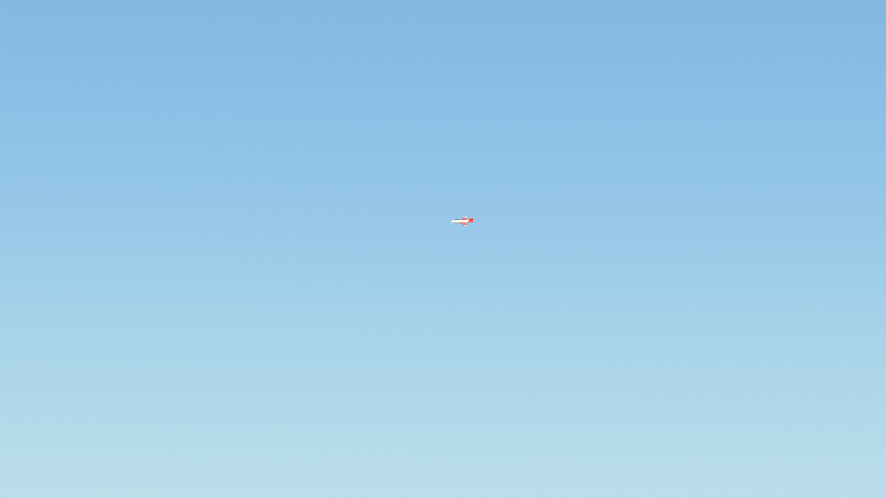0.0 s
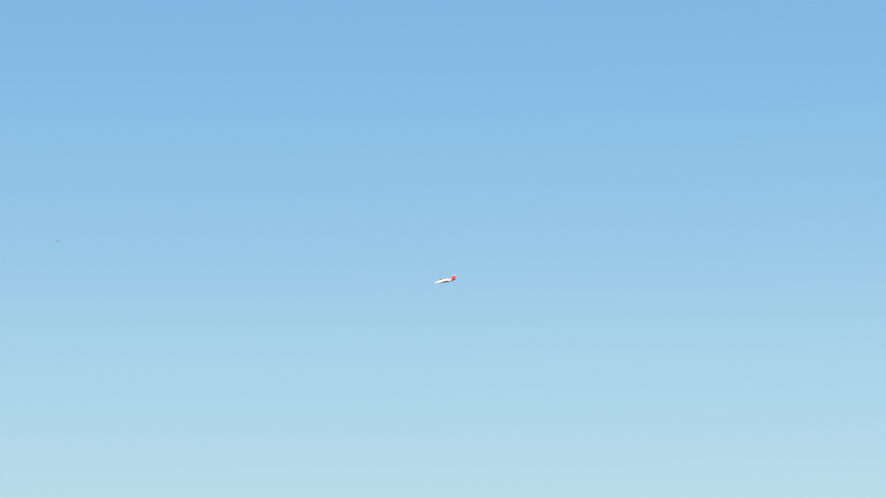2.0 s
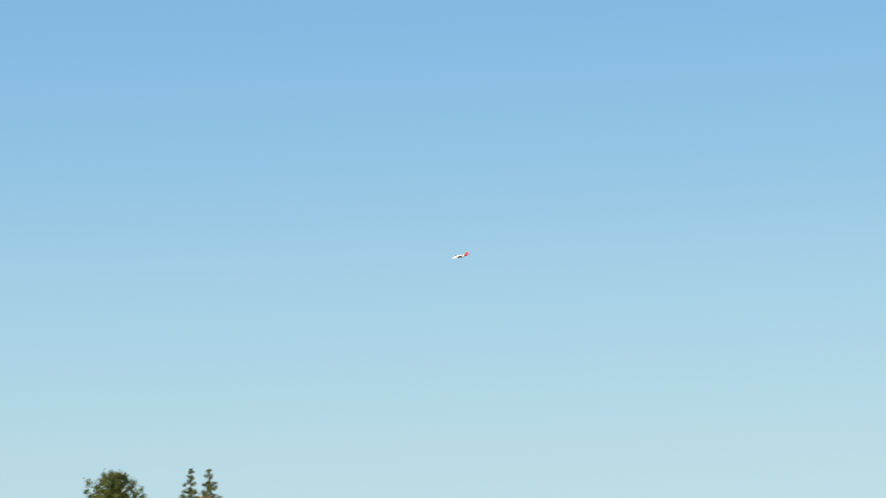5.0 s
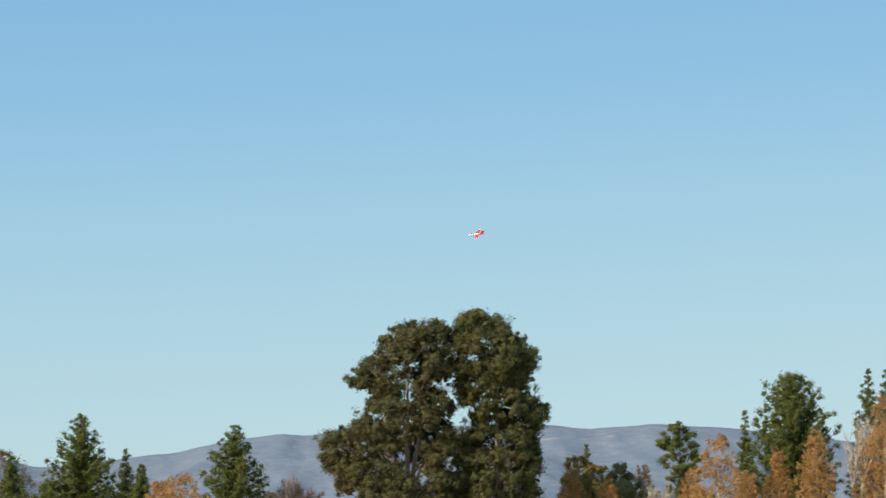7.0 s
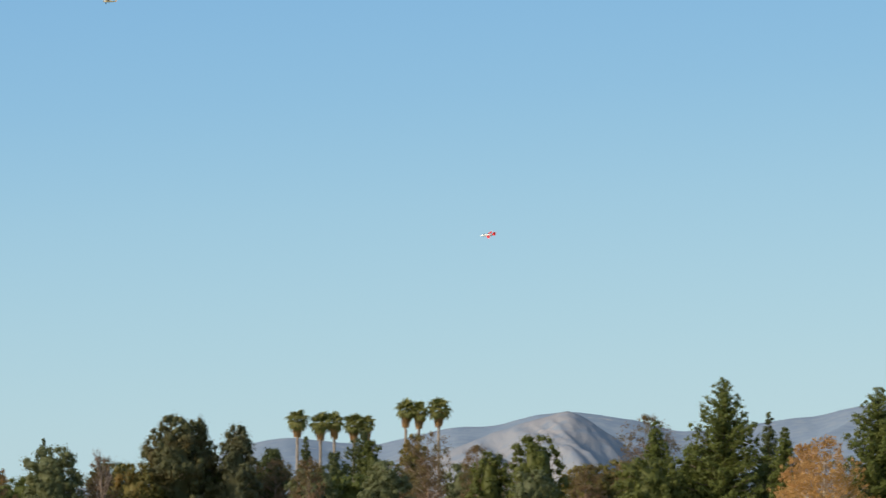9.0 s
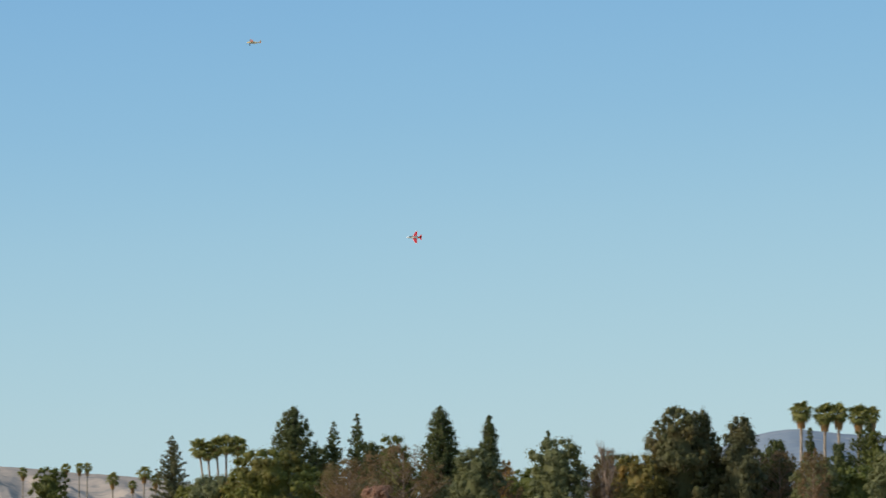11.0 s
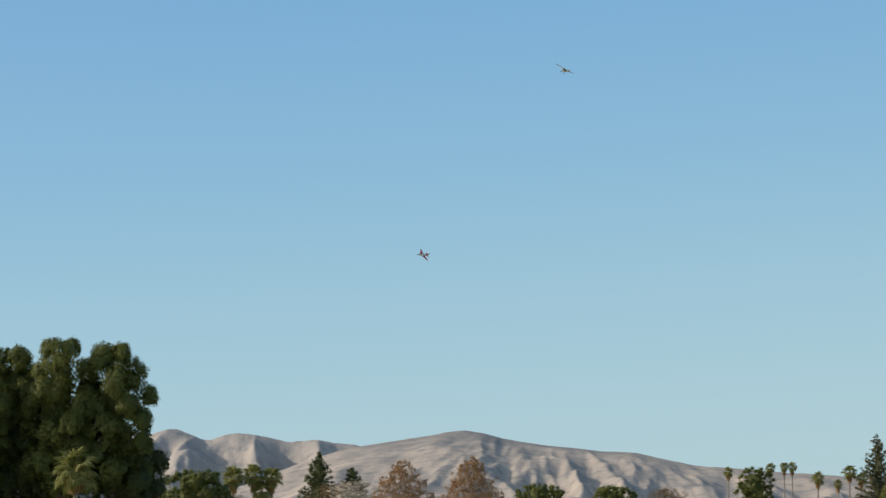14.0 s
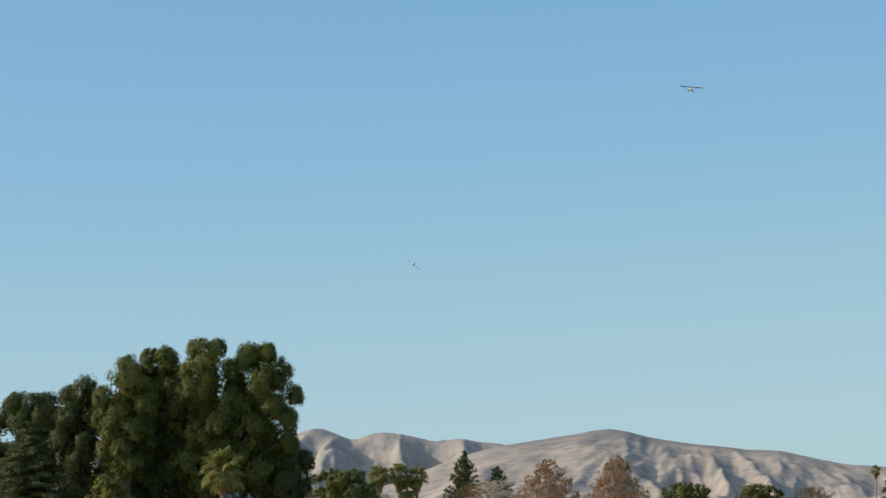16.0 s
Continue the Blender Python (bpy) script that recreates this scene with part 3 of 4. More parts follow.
# the two great gums that stand together
def great_gum(label, bearing, distance, outline, leaf, boughs, gaps, seed):
    """A gum with an open crown. outline: rows of height, reach to the left and reach to the right of the trunk.
    gaps: how much of the crown stays empty between the boughs."""
    rng = generator()
    ob = thing("eucalyptus", spot(bearing, distance), label, "tree", "great gums")
    ob.rotation_euler = (0, 0, radians(bearing))
    zs, left, right = (np.array(q) for q in zip(*sorted(outline)))
    z = zs[0] + (zs[-1] - zs[0]) * rng.random(boughs * 9)
    lo, hi = np.interp(z, zs, left), np.interp(z, zs, right)
    keep = rng.random(len(z)) < (hi - lo) / (right - left).max()
    z, lo, hi = z[keep], lo[keep], hi[keep]
    side = rng.random(len(z)) * 2 - 1
    side = np.sign(side) * np.abs(side) ** 0.75
    deep = np.sqrt(np.maximum(0, 1 - side ** 2)) * np.minimum((hi - lo) / 2, 5.6) * np.sign(rng.normal(size=len(z))) * rng.random(len(z)) ** 0.35
    size = 0.62 + 0.62 * rng.random(len(z)) ** 1.5
    size = np.minimum(size, (hi - lo) / 3.2)
    mid, half = (lo + hi) / 2, np.maximum((hi - lo) / 2 - size * 0.8, 0.1)
    c = np.stack((mid + side * half, deep, np.minimum(z, zs[-1] - size * 0.8)), axis=1)
    full = np.array([noise.noise(Vector(q) * 0.30 + Vector((seed, seed, seed))) for q in c]) > gaps
    c, size = c[full][:boughs], size[full][:boughs]
    wood = Shape()
    top, tr = zs[-1], 0.56
    wood.tube([(0, 0, 0), (0, 0, 1.6), (0.3, 0.1, top * 0.28)], [tr * 1.35, tr, tr * 0.8], 10)
    for x, y, u in ((-2.6, 0.8, 0.72), (0.4, -0.6, 0.90), (2.4, 0.5, 0.74)):
        wood.tube([(0.3, 0.1, top * 0.27), (x * 0.55, y * 0.6, top * (0.27 + u) / 2), (x, y, top * u)], [0.34, 0.20, 0.05], 8)
    for i in rng.permutation(len(c))[:80]:
        q = Vector(c[i])
        reach = math.hypot(q.x, q.y)
        z0 = max(top * 0.26, q.z - reach * (0.55 + 0.35 * rng.random()) - 0.5)
        start = Vector((q.x * 0.22, q.y * 0.22, z0))
        bend = start.lerp(q, 0.5) + Vector((0, 0, -0.08 * reach + 0.3 * rng.normal()))
        wood.tube([start, bend, q], [0.10, 0.07, 0.02], 5)
    part("trunk", wood.mesh("trunk", GUM_BARK), ob)
    # each bough ends in a spread of hanging leaf clusters
    each = 7
    hub = np.repeat(c, each, axis=0)
    r = np.repeat(size, each)
    tufts = hub + rng.normal(size=hub.shape) * r[:, None] * np.array((0.52, 0.52, 0.34))
    radii = r * (0.38 + 0.30 * rng.random(len(r)))
    leaves = foliage(rng, tufts, radii, 50, 0.165, 0.92, 0.60, 0.55, 0.44, unit(tufts - hub + np.array((0, 0, 0.15))) * 0.7)
    v, f = [], []
    cores(rng, c, size, 0.42, 0.7, v, f)
    part("crown", leaf_mesh("crown", leaves, (v, f), LEAF[leaf]), ob)
    return ob


def great_gums():
    great_gum("great gum tree with an open ragged crown", 0.78, 290, [
        (26.5, 0.4, 3.4), (25.5, -1.2, 4.6), (24.4, -2.6, 5.4), (22.6, -3.2, 5.8), (21.4, -5.8, 5.4), (20.5, -7.0, 4.9), (19.7, -6.2, 4.4), (18.8, -2.9, 4.4),
        (17.6, -4.2, 5.6), (16.2, -5.2, 5.4), (15.1, -6.2, 6.8), (14.4, -9.3, 7.4), (12.4, -8.9, 7.6), (10.0, -7.4, 7.4), (6.0, -6.2, 6.0), (2.6, -3.6, 3.6)],
        "euc_brown", 560, -0.30, 3.1)
    great_gum("great gum tree with a tall rounded crown", -1.05, 291, [
        (27.7, -2.9, -0.6), (26.5, -4.2, 0.9), (25.6, -4.6, 2.2), (24.4, -5.0, 3.6), (23.1, -5.2, 4.8), (21.4, -5.0, 4.9), (20.2, -4.5, 3.8), (18.4, -4.3, 4.1),
        (17.6, -4.4, 5.4), (16.3, -2.4, 5.4), (15.2, -2.8, 4.6), (13.8, -3.8, 4.8), (10.0, -3.8, 4.7), (6.0, -3.6, 4.4), (2.6, -2.4, 2.8)],
        "euc", 500, -0.55, 8.7)


def stone_profile(u):
    return min(1.0, 0.80 + 0.42 * u) if u < 0.48 else math.sqrt(max(0.0, 1 - ((u - 0.48) / 0.55) ** 2))


def spaced(rng, points, radii, gap):
    """Keeps, in random order, those points that stand clear of the ones kept before."""
    kept = []
    for i in rng.permutation(len(points)):
        if all(np.linalg.norm(points[i] - points[j]) > gap * (radii[i] + radii[j]) for j in kept):
            kept.append(i)
    return points[kept], radii[kept]


def stone_pine(b, d, h, w, base=0.10, leaf="stone"):
    """A pine whose needles sit in upright rounded lobes with dark gaps between them."""
    rng = np.random.default_rng(int(b * 100))
    ob = thing("stone_pine", spot(b, d), "massive dark green pine with rounded tufted boughs", "tree", "grove of great pines")
    ob.rotation_euler = (0, 0, radians(b))
    lobes, size = crown_clumps(rng, h - 0.5, w * 1.10 - 0.9, base, stone_profile, 900, 1.55, 0.10)
    lobes, size = spaced(rng, lobes, size, 0.78)
    inner, inner_size = crown_clumps(rng, h - 2.0, w * 0.62, base, stone_profile, int(12 + h * w * 0.22), 1.4, 0.4)
    wood = Shape()
    tr = h * 0.024
    wood.tube([(0, 0, 0), (0, 0, h * 0.06), (0.1, 0.1, h * 0.5), (0, 0, h * 0.88)], [tr * 1.35, tr, tr * 0.62, tr * 0.12], 9)
    limbs(wood, rng, lobes, h, tr, 45)
    part("trunk", wood.mesh("trunk", BARK), ob)
    each = 30
    axis = np.repeat(lobes, each, axis=0)
    away = axis * np.array((1, 1, 0)) / (w * 0.5) + np.array((0, 0, 0.9))
    direction = unit(unit(rng.normal(size=axis.shape)) + away * 0.70)
    reach = np.repeat(size, each) * (0.80 + 0.16 * rng.random(len(axis)))
    tufts = axis + direction * reach[:, None] * np.array((1.0, 1.0, 1.12))
    tufts[:, 2] = np.minimum(tufts[:, 2], h - 0.15 - 0.3 * rng.random(len(axis)))
    radii = (0.28 + 0.14 * rng.random(len(axis))) * np.repeat(np.clip(size, 0.7, 1.3), each)
    leaves = np.concatenate((foliage(rng, tufts, radii, 56, 0.150, 1.35, 0.60, 0.0, 0.24, direction * 1.2), foliage(rng, lobes, size * 0.70, 130, 0.20, 1.25, 0.6, 0.0, 0.3),
                             foliage(rng, inner, inner_size, 150, 0.22, 1.0, 0.4, 0.0, 0.5)))
    v, f = [], []
    cores(rng, lobes, size, 0.34, 1.2, v, f)
    inside(rng, h, w, base, stone_profile, 0.30, v, f)
    part("crown", leaf_mesh("crown", leaves, (v, f), LEAF[leaf]), ob)
    return ob


def cedar(b, d, h, w):
    return conifer("cedar", "dark cedar with flat drooping shelves of needles", b, d, h, w * 1.35, "pine_dark", 0.04, spire_profile,
                   110, 0.62, 40, 0.17, 0.30, 0.15, 0.25, group="grove of great pines")


# ---- palms ----
def frond_mesh(seed):
    """A fan leaf: a stalk and a pleated half disc of pointed segments that hang at their tips."""
    rng = np.random.default_rng(seed)
    s = Shape()
    s.tube([(0, 0, 0), (0.45, 0, 0.10), (0.9, 0, 0.10)], [0.035, 0.03, 0.022], 4)
    for k in range(13):
        a = radians(-105 + k * 17.5)
        ln = 0.95 * (0.75 + 0.25 * math.cos(a)) * (0.9 + 0.2 * rng.random())
        o = Vector((0.88, 0, 0.10))
        d = Vector((math.cos(a), math.sin(a), 0))
        side = Vector((-math.sin(a), math.cos(a), 0)) * 0.085
        m1, tip = o + d * ln * 0.6, o + d * ln + Vector((0, 0, -0.34 - 0.2 * rng.random()))
        n = len(s.v)
        s.v += [tuple(o), tuple(m1 + side + Vector((0, 0, -0.03))), tuple(tip), tuple(m1 - side + Vector((0, 0, -0.03))), tuple(m1 + Vector((0, 0, 0.05)))]
        s.f += [(n, n + 1, n + 4), (n + 1, n + 2, n + 4), (n + 2, n + 3, n + 4), (n + 3, n, n + 4)]
    return s.mesh("frond", LEAF["palm"], False)


FRONDS = [frond_mesh(k) for k in range(3)]


def palm(b, d, h, w, skirt=2.2, fronds=26, lean=0.0, label="tall fan palm with a skirt of dead fronds"):
    rng = generator()
    ob = thing("fan_palm", spot(b, d), label, "palm tree", "fan palms")
    ob.rotation_euler = (0, 0, radians(b))
    crown_z = h - w * 0.30
    top = Vector((lean * h, 0, crown_z))
    wood = Shape()
    wood.tube([(0, 0, 0), (0, 0, h * 0.05), (lean * h * 0.35, 0, crown_z * 0.5), top], [0.42, 0.30, 0.25, 0.22], 8)
    part("trunk", wood.mesh("trunk", PALM_BARK), ob)
    if skirt > 0:
        n = 260
        u = rng.random(n)
        a = rng.random(n) * 2 * np.pi
        rad = w * 0.125 * (1 - u * 0.55) + 0.10
        base = np.stack((top.x + rad * np.cos(a), rad * np.sin(a), crown_z - 0.1 - u * skirt), axis=1)
        down = np.stack((0.28 * np.cos(a), 0.28 * np.sin(a), -0.55 - 0.35 * rng.random(n)), axis=1)
        side = np.stack((-np.sin(a), np.cos(a), np.zeros(n)), axis=1) * 0.11
        q = np.stack((base, base + down * 0.5 + side, base + down, base + down * 0.5 - side), axis=1).reshape(-1, 3)
        part("skirt", as_mesh("skirt", q.tolist(), (np.arange(n)[:, None] * 4 + np.arange(4)).tolist(), LEAF["skirt"]), ob, "hanging skirt of tan dead fronds")
    scale = w / 3.6
    for k in range(fronds):
        up = 82 - 138 * (k + 0.5) / fronds + rng.normal() * 8
        m = pose(top.x, top.y, crown_z, 0, 0, k * 137.5 + rng.normal() * 9) @ pose(0, 0, 0, rng.normal() * 12, -up, 0) @ Matrix.Scale(scale * (0.85 + 0.3 * rng.random()), 4)
        part("frond", FRONDS[k % 3], ob, "", m)
    return ob


def plant_all():
    # far end of the field, towards the east
    cone(-10.21, 300, 17.8, 3.4)
    bare_tree(-10.88, 305, 17.2, 5.0)
    broadleaf(-11.50, 305, 16.9, 4.2, "pine", "small rounded evergreen tree behind the field")
    for b, h, w in ((-12.61, 14.9, 4.0), (-13.15, 15.2, 5.4), (-14.42, 15.1, 3.8)):
        broadleaf(b, 310, h, w, "pine", "small rounded evergreen tree behind the field")
    cone(-8.60, 300, 22.0, 4.4)
    cone(-8.98, 301, 22.0, 5.0)
    cone(-9.90, 300, 15.4, 2.2)
    sycamore(-8.89, 285, 17.3, 6.8)
    wide_pine(-7.09, 300, 21.3, 8.3)
    cone(-6.12, 310, 18.2, 2.6)
    sycamore(-5.57, 285, 13.8, 8.2)
    sycamore(-6.79, 290, 12.7, 4.2)
    sycamore(-7.53, 280, 13.9, 5.6)
    bare_tree(-8.40, 288, 16.4, 4.2, PALE_BARK)
    bare_tree(-9.45, 290, 16.0, 3.6)
    umbrella(-4.81, 340, 18.5, 6.7)
    bare_tree(-4.31, 290, 10.9, 3.0, PALE_BARK)
    grey_tree(-3.66, 300, 12.0, 5.8)
    cone(-2.92, 330, 15.3, 2.5)
    broadleaf(-2.74, 310, 13.2, 4.9, "olive", "olive-yellow tree turning in autumn")
    sycamore(-2.63, 300, 11.0, 4.7)
    sycamore(-4.05, 302, 11.2, 5.4)
    broadleaf(-3.15, 318, 12.4, 6.0, "olive", "olive-yellow tree turning in autumn")
    sycamore(-3.35, 296, 9.6, 5.0)
    sycamore(-5.05, 300, 10.6, 6.0)
    great_gums()
    # behind and beside the gums
    bare_tree(2.94, 320, 11.8, 6.4)
    brown_tree(2.56, 330, 9.9, 5.5)
    brown_tree(3.35, 335, 10.0, 5.0)
    broadleaf(7.95, 322, 10.6, 6.0, "pine", "low dense evergreen beside a tall pine")
    sycamore(5.75, 306, 9.6, 6.0)
    pine(4.23, 320, 17.0, 7.3)
    sycamore(5.31, 300, 10.2, 10.4)
    pine(7.33, 320, 18.1, 8.0)
    dark_pine(6.42, 330, 14.7, 2.9)
    pine(6.12, 315, 12.4, 3.2)
    brown_tree(8.85, 330, 14.3, 8.3)
    pine(8.71, 325, 13.5, 4.0)
    broadleaf(11.12, 330, 12.0, 7.5)
    grey_tree(11.21, 300, 7.5, 5.2)
    brown_tree(12.33, 350, 11.3, 5.0)
    broadleaf(12.07, 340, 10.6, 5.4)
    brown_tree(10.12, 350, 8.9, 5.4)
    broadleaf(8.86, 315, 9.3, 8.6)
    brown_tree(13.33, 400, 14.6, 9.3)
    # the tall palms and the trees under them
    for b, h, w in ((15.98, 18.3, 3.5), (15.51, 18.0, 3.5), (15.23, 18.0, 3.1), (14.83, 17.7, 3.5), (14.57, 17.5, 2.7), (13.78, 19.9, 3.4), (13.51, 19.6, 3.2), (13.11, 20.1, 3.7)):
        palm(b, 430, h, w * 1.12, 1.9, 38)
    dark_pine(15.80, 420, 14.7, 3.2)
    dark_pine(14.66, 410, 15.6, 6.4)
    broadleaf(14.45, 405, 13.6, 4.6, "green", "dark green tree close under the palms")
    broadleaf(13.62, 410, 14.6, 5.0, "olive", "dull olive tree round the palm trunks")
    broadleaf(15.22, 380, 11.3, 4.4, "pine_dark", "dense dark evergreen under the palms")
    grey_tree(14.16, 330, 9.1, 6.1)
    brown_tree(15.74, 360, 10.1, 4.9)
    gum(16.50, 380, 11.8, 6.4, "pine_dark", "dark drooping gum tree")
    gum(17.22, 370, 14.7, 6.6, "euc_grey", "grey-green gum tree with drooping foliage")
    gum(18.46, 370, 15.9, 10.8, "euc_brown", "brownish gum tree with a broad ragged crown")
    gum(18.02, 372, 15.7, 6.4, "euc_brown", "brownish gum tree with a broad ragged crown")
    broadleaf(19.70, 420, 10.8, 8.6, "pine_dark", "low dense dark evergreen behind a pale trunk")
    bare_tree(19.91, 348, 11.0, 2.6, None, "slim pale-trunked tree with few dry leaves")
    brown_tree(19.95, 352, 8.6, 4.0)
    grey_tree(20.92, 350, 11.3, 8.2)
    dark_pine(21.10, 360, 12.5, 3.2)
    sycamore(21.94, 380, 8.4, 4.4)
    grey_tree(22.54, 360, 10.2, 7.0)
    cypress(22.29, 380, 15.1, 3.0)
    cypress(23.28, 380, 16.3, 5.0)
    broadleaf(24.29, 430, 14.1, 7.0)
    cone(24.97, 400, 16.1, 3.3, "pine_dark")
    cone(25.46, 400, 14.9, 3.8, "pine_dark")
    brown_tree(25.12, 350, 8.6, 9.6)
    broadleaf(25.75, 415, 11.5, 6.0, "pine_dark", "dense dark evergreen filling the belt")
    broadleaf(24.75, 425, 12.6, 6.0, "pine_dark", "dense dark evergreen filling the belt")
    broadleaf(23.05, 400, 11.0, 5.0, "pine_dark", "dense dark evergreen filling the belt")
    brown_tree(24.03, 350, 10.4, 11.0)
    cypress(26.27, 400, 16.8, 6.4)
    broadleaf(26.75, 330, 9.4, 11.4, "lime", "bright yellow-green spreading tree")
    broadleaf(24.52, 320, 5.0, 4.6, "pink", "low bush with faded pinkish leaves")
    for b, h, w, l in ((28.17, 16.8, 4.0, 0.10), (28.00, 16.2, 3.8, 0.07), (27.82, 17.3, 4.0, 0.05), (27.62, 17.6, 4.0, 0.0), (27.39, 17.4, 4.0, 0.0)):
        palm(b - math.degrees(l * h / 600), 600, h, w + 1.0, 1.2, 30, -l)
    cone(28.71, 500, 15.6, 5.6, "euc_grey")
    for b, d, h, w in ((29.27, 800, 14.4, 4.8), (29.04, 800, 12.4, 4.2), (29.90, 800, 12.7, 4.4), (29.50, 900, 11.9, 3.6),
                       (31.69, 1000, 17.3, 4.4), (30.84, 1000, 18.7, 4.4), (30.57, 1000, 18.9, 4.0), (30.41, 1000, 18.9, 4.0)):
        palm(b, d, h, w, 2.2, 22)
    broadleaf(31.16, 700, 13.4, 10.3)
    broadleaf(28.36, 450, 6.4, 5.6, "lime", "low bright green bush")
    # low belt before the tan hills
    broadleaf(33.99, 600, 7.8, 10.9)
    broadleaf(35.50, 550, 7.8, 10.6)
    brown_tree(32.96, 600, 7.1, 10.9)
    sycamore(36.87, 350, 8.3, 7.6, "faded", "thin sycamore with faded brown leaves")
    sycamore(38.29, 360, 8.0, 8.0, "faded", "thin sycamore with faded brown leaves")
    dark_pine(39.98, 400, 10.7, 4.5)
    dark_pine(39.30, 400, 8.5, 4.0)
    bare_tree(39.56, 380, 6.8, 9.0, PALE_BARK)
    brown_tree(39.60, 385, 6.0, 9.0)
    broadleaf(42.49, 420, 8.7, 11.2)
    for b, h, w in ((41.72, 9.5, 4.8), (41.29, 10.0, 4.7), (40.94, 9.5, 4.4), (41.14, 7.2, 4.8)):
        palm(b, 500, h, w, 2.0, 26)
    brown_tree(41.86, 600, 6.8, 9.6)
    # mixed lower trees that close the belt behind the field
    rng = np.random.default_rng(5)
    kinds = ("green", "grey", "brown", "pine", "olive", "green", "brown")
    b = 7.6
    k = 0
    while b < 28.0:
        h = (7.9 if b < 21.0 else 6.4) + 2.4 * rng.random()
        kind = kinds[int(rng.integers(len(kinds)))]
        w = 5.0 + 4.0 * rng.random()
        if kind == "brown":
            brown_tree(b, 362 + 30 * rng.random(), h + 0.6, w)
        else:
            broadleaf(b, 362 + 30 * rng.random(), h, w, kind, "low mixed tree in the belt behind the field")
        b += 0.52 + 0.30 * rng.random()
    for b, d, h, w in ((-6.2, 296, 10.4, 6.0),):
        sycamore(b, d, h, w)
    for b, h, w in ((-3.2, 9.6, 6.0), (-5.2, 9.8, 7.0), (-7.0, 10.5, 7.0), (6.4, 8.6, 5.0), (4.4, 8.2, 6.0)):
        broadleaf(b, 325, h, w, "green", "low mixed tree in the belt behind the field")
    # the grove of great pines
    stone_pine(46.81, 280, 17.5, 5.6, 0.36)
    stone_pine(46.13, 285, 18.6, 6.0, 0.30)
    # pine_dark here puts the grove's shade into the needle colour
    stone_pine(46.75, 284, 10.0, 6.2, 0.1, "pine_dark")
    stone_pine(45.19, 280, 19.2, 6.6, 0.24)
    stone_pine(44.13, 280, 18.7, 7.2, 0.26)
    stone_pine(47.73, 285, 15.6, 4.8, 0.1, "pine_dark")
    stone_pine(43.80, 282, 9.6, 6.8, 0.1, "pine_dark")
    stone_pine(45.6, 285, 12.0, 9.0, 0.1, "pine_dark")
    stone_pine(48.76, 290, 14.2, 8.9, 0.1, "pine_dark")
    cedar(48.75, 281, 11.0, 7.6)
    broadleaf(47.14, 260, 5.5, 4.0, "lime", "low yellow-green bush before the pines")
    palm(44.88, 262, 7.0, 4.8, 1.2, 30, 0.0, "short fan palm with yellowing fronds before the pines")


plant_all()


